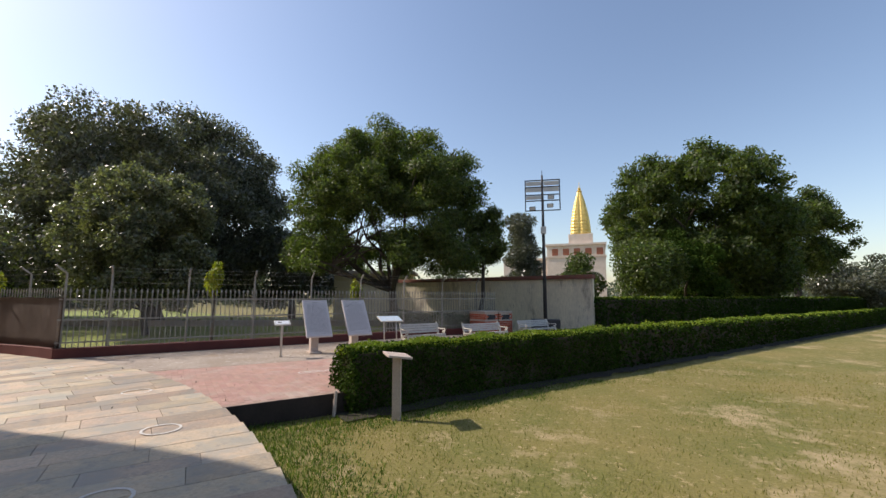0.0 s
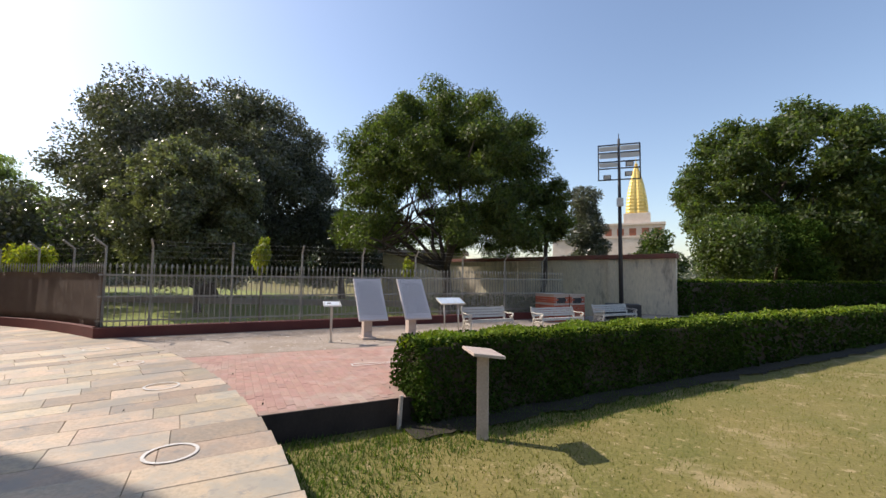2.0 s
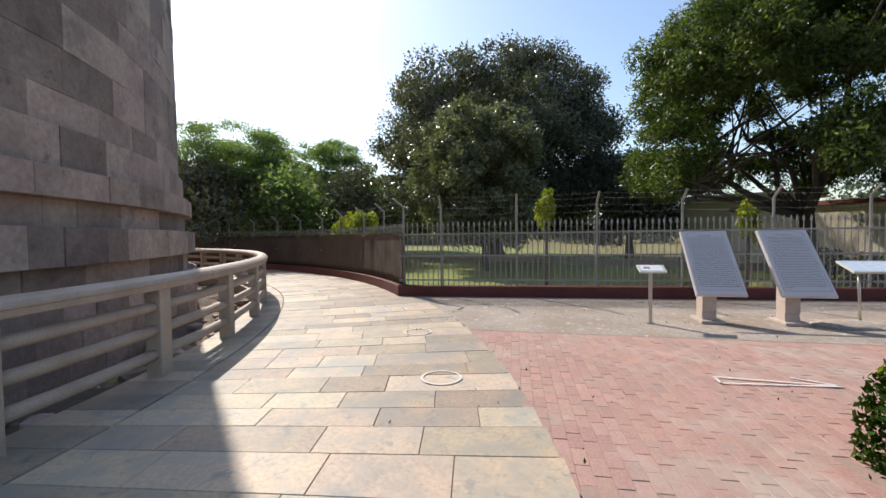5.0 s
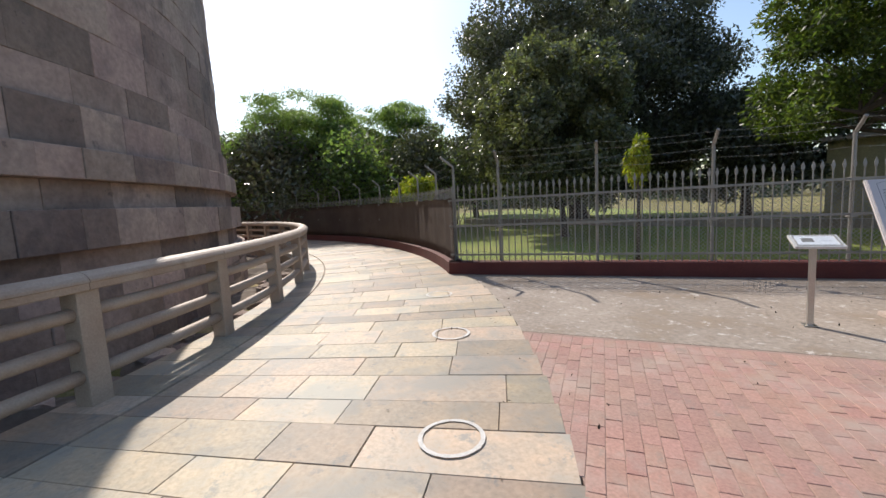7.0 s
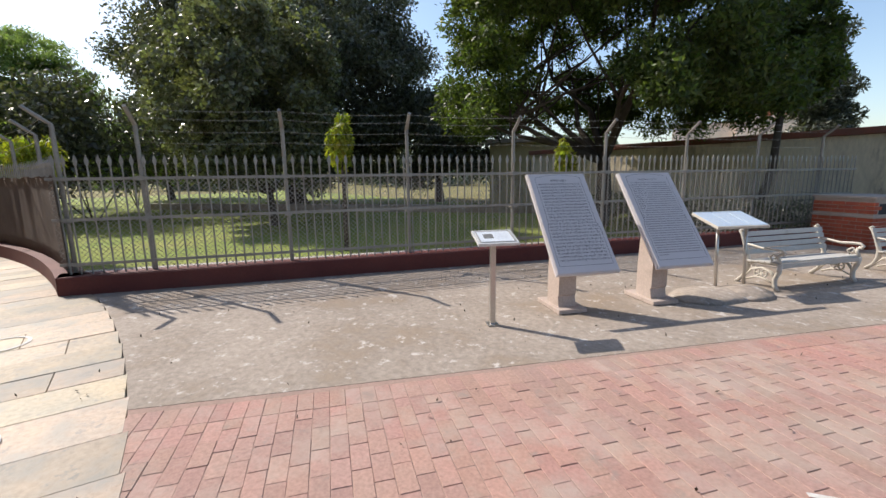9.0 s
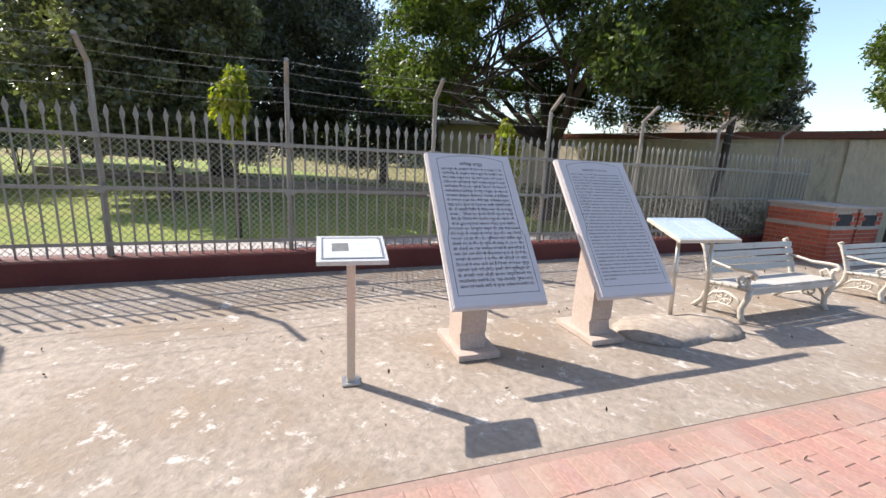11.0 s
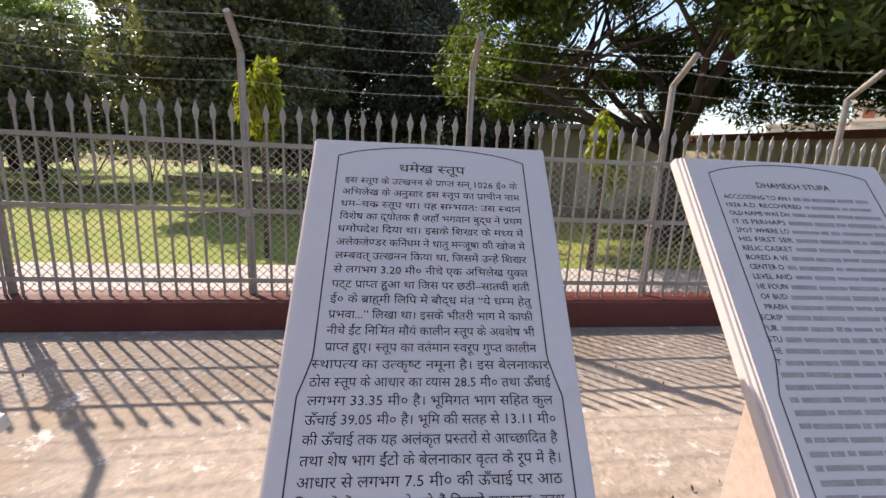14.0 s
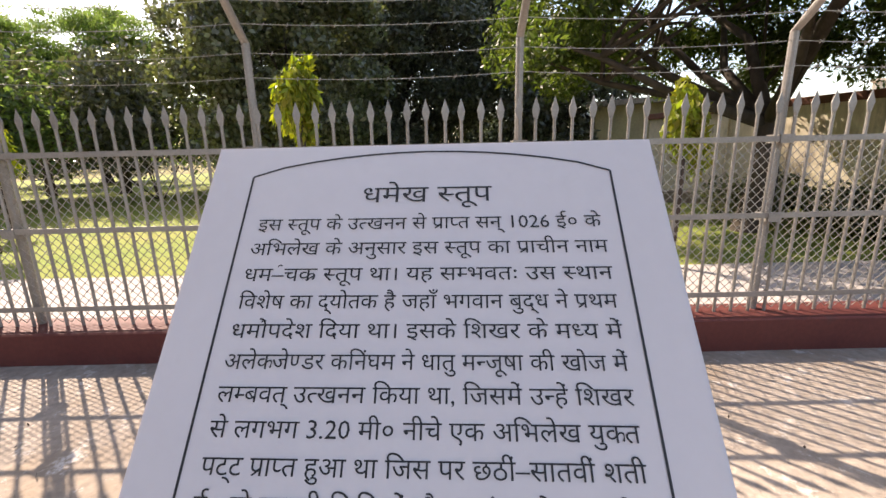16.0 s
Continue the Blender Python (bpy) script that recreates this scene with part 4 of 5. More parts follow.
def bench_end(x):
    """A cast-iron bench end in the plane of x: legs, arm and open scrollwork."""
    bm = bmesh.new()
    f = lambda y, z: (x, y, z)
    # front leg, back leg into back post, arm rail
    scroll(bm, [f(0.00, 0.0), f(0.035, 0.06), f(0.045, 0.16), f(0.005, 0.28), f(-0.005, 0.40)], 0.020)
    scroll(bm, [f(0.56, 0.0), f(0.54, 0.03), f(0.47, 0.11), f(0.43, 0.24), f(0.43, 0.40), f(0.48, 0.58), f(0.54, 0.76), f(0.575, 0.81), f(0.545, 0.825)], 0.020)
    scroll(bm, [f(0.49, 0.62), f(0.40, 0.61), f(0.24, 0.585), f(0.08, 0.60), f(0.00, 0.60), f(-0.035, 0.57), f(-0.02, 0.535), f(0.015, 0.545)], 0.018)
    scroll(bm, [f(-0.005, 0.40), f(0.03, 0.47), f(0.02, 0.54)], 0.015)
    scroll(bm, [f(0.0, 0.385), f(0.2, 0.37), f(0.43, 0.36)], 0.018)
    scroll(bm, [f(0.10, 0.42), f(0.14, 0.48), f(0.09, 0.53), f(0.05, 0.49), f(0.08, 0.46)], 0.010)
    scroll(bm, [f(0.045, 0.16), f(0.10, 0.26), f(0.23, 0.30), f(0.36, 0.25), f(0.45, 0.12)], 0.013)
    ring = [f(0.235 + 0.085 * math.cos(a), 0.215 + 0.075 * math.sin(a)) for a in np.linspace(0, 2 * math.pi, 16, endpoint=False)]
    tube(bm, ring, 0.011, 6, closed=True)
    for k in range(6):
        a = k * math.pi / 3
        scroll(bm, [f(0.235, 0.215), f(0.235 + 0.08 * math.cos(a), 0.215 + 0.07 * math.sin(a))], 0.008)
    sp = [f(0.34 + 0.06 * (1 - k / 14) * math.cos(k * 0.7), 0.30 + 0.05 * (1 - k / 14) * math.sin(k * 0.7)) for k in range(14)]
    scroll(bm, sp, 0.008)
    scroll(bm, [f(0.08, 0.10), f(0.16, 0.14), f(0.30, 0.14), f(0.42, 0.08)], 0.011)
    return bm


def bench(m, label):
    root = thing("garden_bench", m, label, "bench", "benches along the terrace")
    for x in (-0.62, 0.62):
        part("end_frame", bench_end(x), M_CAST, root, "white cast-iron scrollwork end", smooth=True)
    for k in range(5):
        y = 0.005 + k * 0.085
        part("seat_slat", box(bmesh.new(), -0.66, 0.66, y, y + 0.072, 0.40 - 0.010 * k, 0.425 - 0.010 * k, 0.005), M_BENCHW, root)
    for k in range(4):
        z = 0.475 + k * 0.088
        y = 0.45 + (z - 0.42) * 0.30
        ob = part("back_slat", box(bmesh.new(), -0.66, 0.66, -0.012, 0.012, -0.038, 0.038, 0.005), M_BENCHW, root)
        ob.matrix_local = pose(0, y - 0.02, z + 0.02, -16, 0, 0)
    part("front_rail", box(bmesh.new(), -0.62, 0.62, -0.012, 0.01, 0.33, 0.395, 0.004), M_BENCHW, root)
    return root


LOW = Matrix.Diagonal((1.19, 1.0, 0.9, 1.0))
b1 = bench(pose(-2.59, 11.80, 0, 0, 0, 54.0) @ LOW, "cream slatted garden bench with white cast-iron scroll ends")
for x, y in ((-0.93, 14.0), (0.62, 16.9)):
    copy_thing(b1, pose(x, y, 0, 0, 0, 54.0) @ LOW)


# ---- brick litter bins ----
def bin_unit(m, w, d, h):
    root = thing("brick_bin", m, "red brick litter bin with a stone cap and dark opening", "bin", "brick litter bins")
    core = bmesh.new()
    box(core, 0.01, w - 0.01, 0.01, d - 0.01, -0.1, h - 0.05)
    part("mortar_core", core, M_MORTAR, root)
    unit = data(box(bmesh.new(), 0, 0.215, 0, 0.05, 0, 0.066, 0.004), M_REDBRICK)
    rows = int((h - 0.06) / 0.0775)
    for j in range(rows):
        z = j * 0.0775
        off = 0.11 if j % 2 else 0.0
        for side in (0, 1, 2):
            L = d if side else w
            k, x = 0, -off
            while x < L - 0.02:
                x0, x1 = max(x, 0), min(x + 0.215, L)
                opening = side == 0 and 0.16 < (x0 + x1) / 2 < w - 0.16 and h * 0.62 < z < h * 0.86
                band = h * 0.585 < z + 0.03 < h * 0.65
                if x1 - x0 > 0.03 and not opening and not band:
                    ob = part("brick", unit, M_REDBRICK, root)
                    sc = Matrix.Diagonal(((x1 - x0) / 0.215, 1, 1, 1))
                    if side == 0:
                        ob.matrix_local = Matrix.Translation((x0, 0, z)) @ sc
                    elif side == 1:
                        ob.matrix_local = Matrix.Translation((0.0, d - x0, z)) @ Matrix.Rotation(-math.pi / 2, 4, "Z") @ sc
                    else:
                        ob.matrix_local = Matrix.Translation((w, x0, z)) @ Matrix.Rotation(math.pi / 2, 4, "Z") @ sc
                x += 0.2275
                k += 1
    part("band", box(bmesh.new(), -0.018, w + 0.018, -0.018, d + 0.018, h * 0.60, h * 0.60 + 0.035, 0.004), M_MORTAR, root, "pale stone band")
    part("cap", box(bmesh.new(), -0.03, w + 0.03, -0.03, d + 0.03, h - 0.05, h, 0.006), M_MORTAR, root, "pale stone cap")
    part("opening", box(bmesh.new(), 0.15, w - 0.15, 0.005, 0.1, h * 0.66, h * 0.86), M_DARK, root, "dark opening")
    return root


bin_unit(pose(-1.60, 15.8, 0, 0, 0, 54), 0.76, 1.05, 1.04)
bin_unit(pose(-1.60 + 0.82 * 0.588, 15.8 + 0.82 * 0.809, 0, 0, 0, 54), 0.76, 1.05, 1.02)

# ---- lawn sign ----
ls = thing("lawn_sign", pose(-0.265, 4.92, LAWN, 0, 0, -52), "blank stone sign plate on a square post in the lawn", "sign")
part("post", box(bmesh.new(), -0.07, 0.07, -0.05, 0.05, -0.3, 1.04, 0.006), M_PEDESTAL, ls).matrix_local = pose(0, 0, 0, 0, 0, 68)
lp = part("plate", box(bmesh.new(), -0.28, 0.28, -0.20, 0.20, -0.018, 0.018, 0.006), M_PEDESTAL, ls)
lp.matrix_local = pose(0.0, 0.0, 1.05, -7, 0, 0)

# ---- painted marks ----
def paint_ring(c, r, w=0.032):
    bm = bmesh.new()
    n = 40
    for k in range(n):
        a0, a1 = 2 * math.pi * k / n, 2 * math.pi * (k + 1) / n
        j = [w * (0.5 + 0.16 * noise.noise((k * 0.9, c[0], 1.0))), w * (0.5 + 0.16 * noise.noise(((k + 1) % n * 0.9, c[0], 1.0)))]
        pts = [((r - j[0]), a0), ((r + j[0]), a0), ((r + j[1]), a1), ((r - j[1]), a1)]
        bm.faces.new([bm.verts.new((c[0] + q * math.cos(a), c[1] + q * math.sin(a), 0.0095)) for q, a in pts])
    tagged(part("painted_circle", bm, M_WHITE), "worn white painted circle on the flags", "road marking", "painted circles", kind="structure")


for c in ((-0.95, 0.92), (-2.287, 2.371), (-4.709, 3.657), (-6.806, 4.282), (-8.9, 4.7)):
    paint_ring(c, 0.21)
a0, a1 = Vector((-3.3, 6.17, 0)), Vector((-2.57, 6.98, 0))
ad = (a1 - a0).normalized()
an = Vector((-ad.y, ad.x, 0))
bm = bmesh.new()
for p, q, w in ((a0 + an * 0.03, a1, 0.03), (a0 - an * 0.16, a1 - an * 0.02, 0.03), (a1 - ad * 0.35 + an * 0.18, a1, 0.03), (a0 + an * 0.03, a0 - an * 0.16, 0.03)):
    s = (q - p).normalized().cross(Vector((0, 0, 1))) * w * 0.5
    bm.faces.new([bm.verts.new(v + Vector((0, 0, 0.0105))) for v in (p - s, q - s, q + s, p + s)])
bmesh.ops.recalc_face_normals(bm, faces=bm.faces[:])
tagged(part("painted_arrow", bm, M_WHITE), "worn white arrow painted on the bricks", "road marking", kind="structure")

# ---- boundary wall ----
wall = tagged(new("wall_boundary"), "stained cream boundary wall with a red-brown coping", "wall", kind="structure")
W0, W1 = Vector((-14.0, 26.2, 0)), Vector((2.7, 21.75, 0))
wd = (W1 - W0).normalized()
wn_ = Vector((-wd.y, wd.x, 0))
wm = Matrix.Translation(W0) @ Matrix.Rotation(math.atan2(wd.y, wd.x), 4, "Z")
wl = (W1 - W0).length
part("wall_face", box(bmesh.new(), 0, wl, 0, 0.3, -0.6, 2.62, 0.01, wm), M_CREAM, wall)
bm = bmesh.new()
for k in range(3):
    box(bm, 3.0 + k * 5.6, 3.38 + k * 5.6, -0.07, 0.0, -0.6, 2.6, 0.008, wm)
part("wall_piers", bm, M_CREAM, wall)
bm = box(bmesh.new(), -0.05, wl + 0.05, -0.14, 0.44, 2.62, 2.84, 0.03, wm)
part("coping", bm, M_COPING, wall)

# ---- floodlight mast ----
mast = thing("floodlight_mast", pose(0.52, 19.3, 0, 0, 0, 8), "dark floodlight mast with a rectangular frame of lamps", "street lamp")
part("pole", tube(bmesh.new(), [(0, 0, -0.1), (0, 0, 3.2), (0, 0, 7.75)], [0.10, 0.085, 0.05], 10), M_MAST, mast, smooth=True)
bm = bmesh.new()
for z in (5.95, 6.45, 6.75, 7.15, 7.5):
    box(bm, -0.84, 0.84, -0.03, 0.03, z - 0.022, z + 0.022)
for x in (-0.84, 0.84):
    box(bm, x - 0.025, x + 0.025, -0.03, 0.03, 5.93, 7.52)
part("lamp_frame", bm, M_MAST, mast)
for x0, x1, z in ((-0.8, -0.06, 7.32), (0.06, 0.8, 7.32), (-0.8, -0.06, 6.60), (-0.8, -0.06, 7.0), (0.06, 0.8, 7.0)):
    h = 0.10 if z > 6.8 else 0.09
    part("reflector", box(bmesh.new(), x0, x1, -0.09, -0.035, z - h, z + h, 0.01), M_LAMPW, mast, "pale strip reflector")
for x, z in ((-0.5, 6.06), (0.36, 6.18), (0.40, 6.60)):
    fl = part("floodlight", box(bmesh.new(), -0.15, 0.15, -0.28, -0.04, -0.10, 0.10, 0.02), M_MAST, mast)
    fl.matrix_local = pose(x, -0.02, z, 12, 0, 0)
    part("lens", box(bmesh.new(), -0.12, 0.12, -0.29, -0.282, -0.075, 0.075), M_LAMPW, fl)
part("spike", tube(bmesh.new(), [(0, 0, 7.7), (0, 0, 8.0)], 0.015, 6), M_MAST, mast)
part("junction_box", box(bmesh.new(), -0.13, 0.13, -0.26, -0.07, 4.75, 5.10, 0.01), M_LAMPW, mast, "white junction box")
bm = bmesh.new()
box(bm, -0.55, 0.75, -0.5, 0.4, -0.1, 0.62, 0.02)
tagged(part("control_cabinet", bm, M_MAST), "dark low control cabinet at the mast's foot", "cabinet").matrix_world = pose(0.5, 18.55, 0, 0, 0, 8)

# ---- temple ----
tm = thing("temple", pose(-1.1, 126.0, 0) @ Matrix.Diagonal((1.9, 1.9, 2.42, 1.0)), "pale pink temple with a tall gilded tower", "temple")
bm = bmesh.new()
box(bm, -5.0, 3.4, -2.2, 5.5, -0.5, 6.7, 0.05)
box(bm, -12.0, -5.0, -1.0, 5.5, -0.5, 5.2, 0.05)
part("wall", bm, M_PINK, tm)
bm = bmesh.new()
box(bm, -5.2, 3.6, -2.4, 5.7, 6.7, 6.95)
box(bm, -5.15, 3.55, -2.3, 5.6, 5.3, 5.45)
box(bm, -12.2, -5.2, -1.2, 5.7, 5.2, 5.4)
part("cornice", bm, M_PINK, tm)
for k in range(5):
    part("window", box(bmesh.new(), -4.2 + k * 1.6, -3.3 + k * 1.6, -2.24, -2.15, 5.55, 6.35), M_TERRA, tm, "terracotta window panel")
bm = box(bmesh.new(), -1.75, 1.75, -1.75, 1.75, 6.95, 8.1, 0.05)
part("tower_base", bm, M_PINK, tm)
bm = bmesh.new()
prev = None
for k in range(29):
    f = k / 28
    r = 1.55 * (1 - f ** 1.9 * 0.80) * (1.0 if k % 2 else 0.965)
    ring_ = []
    for j in range(32):
        a = 2 * math.pi * j / 32
        q = max(abs(math.cos(a)), abs(math.sin(a)))
        rr = r / (q ** 0.75) * (1.0 if j % 4 else 0.93)
        ring_.append(bm.verts.new((rr * math.cos(a), rr * math.sin(a), 8.1 + 5.4 * f)))
    if prev:
        for j in range(32):
            bm.faces.new((prev[j], prev[(j + 1) % 32], ring_[(j + 1) % 32], ring_[j]))
    prev = ring_
bm.faces.new(prev)
part("gilded_tower", bm, M_GOLD, tm, "gilded ribbed tower")
bm = bmesh.new()
tube(bm, [(0, 0, 13.4), (0, 0, 13.6), (0, 0, 13.75), (0, 0, 13.95), (0, 0, 14.1), (0, 0, 14.75)], [0.30, 0.42, 0.2, 0.26, 0.06, 0.02], 12)
part("finial", bm, M_GOLD, tm)

# hut behind the neem
hut = thing("garden_hut", pose(-15.5, 31.0, LAWN, 0, 0, 20), "weathered yellowish hut with a flat roof", "hut")
part("wall", box(bmesh.new(), -3.2, 3.2, -2, 2, -0.2, 3.9, 0.02), M_SHED, hut)
part("roof", box(bmesh.new(), -3.6, 3.6, -2.4, 2.4, 3.9, 4.15, 0.02), M_CONC, hut)
part("window", box(bmesh.new(), -0.6, 0.6, -2.03, -1.9, 1.6, 2.8), M_DARK, hut)


# ---- hedges ----
def hedge(name, a, b, width, z0, z1, n, leaf, label, seed, fine=1.0):
    """A clipped hedge from a to b: twigs inside, a skin of small leaves with a loose, uneven face."""
    rng = np.random.default_rng(seed)
    root = thing(name, pose(0, 0, 0), label, "hedge")
    a, b = np.array([*a[:2]]), np.array([*b[:2]])
    d = b - a
    L = np.linalg.norm(d)
    d /= L
    nn = np.array([-d[1], d[0]])
    h = z1 - z0
    areas = np.array([width * L, h * L, h * L, width * h, width * h])
    side = rng.choice(5, n, p=areas / areas.sum())
    s, w, z = rng.random(n) * L, rng.random(n) * width, rng.random(n) * h
    depth = 0.16 * rng.random(n) ** 1.5
    nrm = np.zeros((n, 3))
    z = np.where(side == 0, h - depth, z)
    nrm[side == 0] = (0, 0, 1)
    w = np.where(side == 1, depth, np.where(side == 2, width - depth, w))
    nrm[side == 1] = (-nn[0], -nn[1], 0)
    nrm[side == 2] = (nn[0], nn[1], 0)
    s = np.where(side == 3, depth, np.where(side == 4, L - depth, s))
    nrm[side == 3] = (-d[0], -d[1], 0)
    nrm[side == 4] = (d[0], d[1], 0)
    # rounded shoulders and a wavy face
    k = np.clip((z / h - 0.72) / 0.28, 0, 1) ** 2 * 0.16
    w = np.where(w < width / 2, w + k * (1 - 2 * w / width), w - k * (2 * w / width - 1))
    wave = np.array([noise.noise((si * 1.3 + seed, wi * 1.6, zi * 1.6)) for si, wi, zi in zip(s, w, z)])
    p = np.empty((n, 3))
    p[:, :2] = a + d * s[:, None] + nn * w[:, None]
    p[:, 2] = z0 + z
    p += nrm * (wave * 0.11)[:, None]
    # top leaves take the sunlit colour, all others the shaded one
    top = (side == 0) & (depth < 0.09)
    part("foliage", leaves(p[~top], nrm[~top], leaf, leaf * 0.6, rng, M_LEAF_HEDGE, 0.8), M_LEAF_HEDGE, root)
    part("fresh_growth", leaves(p[top] + rng.normal(size=(int(top.sum()), 3)) * 0.015, nrm[top], leaf, leaf * 0.5, rng, M_LEAF_SUNLIT, 0.9), M_LEAF_SUNLIT, root, "top leaves of the hedge, coloured bright as in full sun")
    bm = bmesh.new()
    m = Matrix.Translation((a[0], a[1], z0)) @ Matrix.Rotation(math.atan2(d[1], d[0]), 4, "Z")
    box(bm, 0.11, L - 0.11, 0.11, width - 0.11, 0.02, h - 0.12, 0, m)
    part("twig_core", bm, M_TWIG, root)
    for i in range(int(min(L, 9) / 0.3)):
        bm = bmesh.new()
        q = a + d * (0.1 + i * 0.3) + nn * (0.08 + 0.12 * rng.random())
        tube(bm, [(q[0], q[1], z0 - 0.1), (q[0] + rng.normal() * 0.05, q[1] + rng.normal() * 0.05, z0 + 0.35)], [0.012, 0.007], 5)
        part("stem", bm, M_TWIG, root)
    return root


HD = Vector((math.cos(radians(55)), math.sin(radians(55)), 0))
h0 = Vector((-1.12, 4.885, 0))
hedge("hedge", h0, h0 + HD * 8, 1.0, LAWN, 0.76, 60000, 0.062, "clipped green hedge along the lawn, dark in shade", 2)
HN = Vector((HD.y, -HD.x, 0))
# soil at the hedge's foot, widened and darkened to stand for its shadow
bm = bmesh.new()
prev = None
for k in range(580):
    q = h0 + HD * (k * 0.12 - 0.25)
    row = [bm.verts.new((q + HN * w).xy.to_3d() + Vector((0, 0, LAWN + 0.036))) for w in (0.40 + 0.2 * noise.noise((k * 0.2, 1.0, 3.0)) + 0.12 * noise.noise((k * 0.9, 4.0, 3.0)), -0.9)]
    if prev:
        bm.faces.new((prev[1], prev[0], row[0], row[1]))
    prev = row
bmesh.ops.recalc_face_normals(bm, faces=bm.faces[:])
tagged(part("ground_hedge_bed", bm, M_SOIL), "bare soil at the foot of the hedge, darkened to deepen its shadow", "soil", kind="structure")
h1 = h0 + HD * 8.0
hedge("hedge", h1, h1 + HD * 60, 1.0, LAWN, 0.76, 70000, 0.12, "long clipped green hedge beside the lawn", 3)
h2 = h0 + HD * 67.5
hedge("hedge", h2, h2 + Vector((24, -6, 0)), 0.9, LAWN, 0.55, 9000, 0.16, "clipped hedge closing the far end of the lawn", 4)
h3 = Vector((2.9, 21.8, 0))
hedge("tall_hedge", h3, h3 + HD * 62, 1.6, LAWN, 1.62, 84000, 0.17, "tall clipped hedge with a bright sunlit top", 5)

stake = part("marker_stake", tube(bmesh.new(), [(0, 0, -0.1), (0.03, 0.02, 0.42)], [0.035, 0.028], 8), M_PEDESTAL)
stake.matrix_world = pose(-1.36, 4.72, LAWN, 0, 0, 20)
tagged(stake, "short pale stone stake at the hedge's end", "stake")

# ---- trees ----
tree("neem_tree", (-7.95, 19.45, LAWN), 0.29, (-8.1, 19.45, 6.9), (6.0, 5.8, 5.0), 220000, (0.18, 0.066), M_LEAF_NEEM,
     "broad neem tree with a dense dark green crown", seed=21, clumps=500, clump=0.128, limbs=11, fork=0.34, lean=(0.1, 0.0), low=-0.85, hollow=True, gaps=((-108, -62, -1.3),))
tree("creeper_clad_tree", (-3.6, 21.6, LAWN), 0.13, (-3.0, 21.6, 5.2), (1.5, 1.3, 2.0), 13000, (0.16, 0.07), M_LEAF_NEEM,
     "thin leaning tree hung with dark creeper before the wall", seed=27, clumps=70, clump=0.2, limbs=5, fork=0.7, low=-0.9)
tree("fig_tree", (-30.6, 21.9, LAWN), 0.7, (-30.4, 21.8, 8.6), (11.1, 11.1, 9.5), 250000, (0.27, 0.13), M_LEAF_DARK,
     "huge dark grey-green fig tree behind the fence", seed=5, clumps=460, clump=0.145, limbs=12, fork=0.25, low=-0.9)
tree("young_fig_tree", (-18.6, 13.2, LAWN), 0.16, (-19.3, 13.1, 4.5), (4.3, 4.0, 4.5), 62000, (0.17, 0.12), M_LEAF_PIPAL,
     "grey-green young fig tree in the garden", seed=9, clumps=190, clump=0.16, limbs=7, fork=0.3, low=-0.9)
tree("feathery_tree", (-31.0, 1.4, LAWN), 0.26, (-31.0, 1.6, 5.9), (4.5, 4.4, 3.4), 60000, (0.20, 0.06), M_LEAF_FEATHER,
     "light feathery green tree with layered open branches", seed=31, clumps=120, clump=0.26, limbs=14, fork=0.34, low=-0.3, flat=0.34)
tree("feathery_tree", (-33.4, 8.2, LAWN), 0.24, (-33.2, 8.5, 6.0), (3.9, 3.8, 3.7), 50000, (0.20, 0.06), M_LEAF_FEATHER,
     "tall feathery green tree beyond the covered fence", seed=32, clumps=100, clump=0.26, limbs=12, fork=0.34, low=-0.5, flat=0.34)
tree("feathery_tree", (-35.0, 5.0, LAWN), 0.22, (-35.0, 5.0, 5.4), (3.9, 3.8, 3.4), 46000, (0.20, 0.06), M_LEAF_FEATHER,
     "feathery green tree half hidden among others", seed=38, clumps=100, clump=0.26, limbs=10, fork=0.34, low=-0.6, flat=0.4)
tree("shade_tree", (-45.0, -5.0, LAWN), 0.3, (-45.0, -5.0, 4.5), (6.5, 6.0, 4.0), 26000, (0.36, 0.16), M_LEAF_DARK,
     "dark shade tree behind the covered fence", seed=33, clumps=34, limbs=6, low=-0.9)
tree("shade_tree", (-47.0, 7.0, LAWN), 0.3, (-47.0, 7.0, 4.2), (7.5, 6.0, 4.2), 26000, (0.36, 0.16), M_LEAF_DARK,
     "dark shade tree behind the covered fence", seed=34, clumps=34, limbs=6, low=-0.9)
tree("shade_tree", (-22.0, 28.0, LAWN), 0.3, (-22.0, 28.0, 4.6), (7.0, 5.0, 4.6), 26000, (0.34, 0.16), M_LEAF_DARK,
     "dark shade tree at the back of the garden", seed=35, clumps=36, limbs=6, low=-0.9)
tree("shade_tree", (-46.0, 19.0, LAWN), 0.3, (-46.0, 19.0, 4.6), (7.0, 5.0, 4.6), 22000, (0.38, 0.18), M_LEAF_DARK,
     "dark shade tree at the back of the garden", seed=36, clumps=36, limbs=6, low=-0.9)
# column of mast tree behind the wall
rng = np.random.default_rng(41)
lob = [[rng.normal() * 0.3, rng.normal() * 0.3, 1.2 + k * 0.57, 1.5 - 0.05 * k + 0.25 * rng.normal(), 1.45 - 0.05 * k, 0.65] for k in range(12)]
bush("mast_tree", (-2.1, 28.0, LAWN), lob, 22000, (0.26, 0.07), M_LEAF_DARK, "narrow dark columnar tree behind the wall", 42, "tree")
lob = [[x, y, z, 0.9, 0.9, 0.7] for x, y, z in ((0, 0, 3.4), (-0.6, 0.3, 2.9), (0.7, 0, 2.8), (0.1, 0.4, 4.1), (0.2, -0.2, 2.2))]
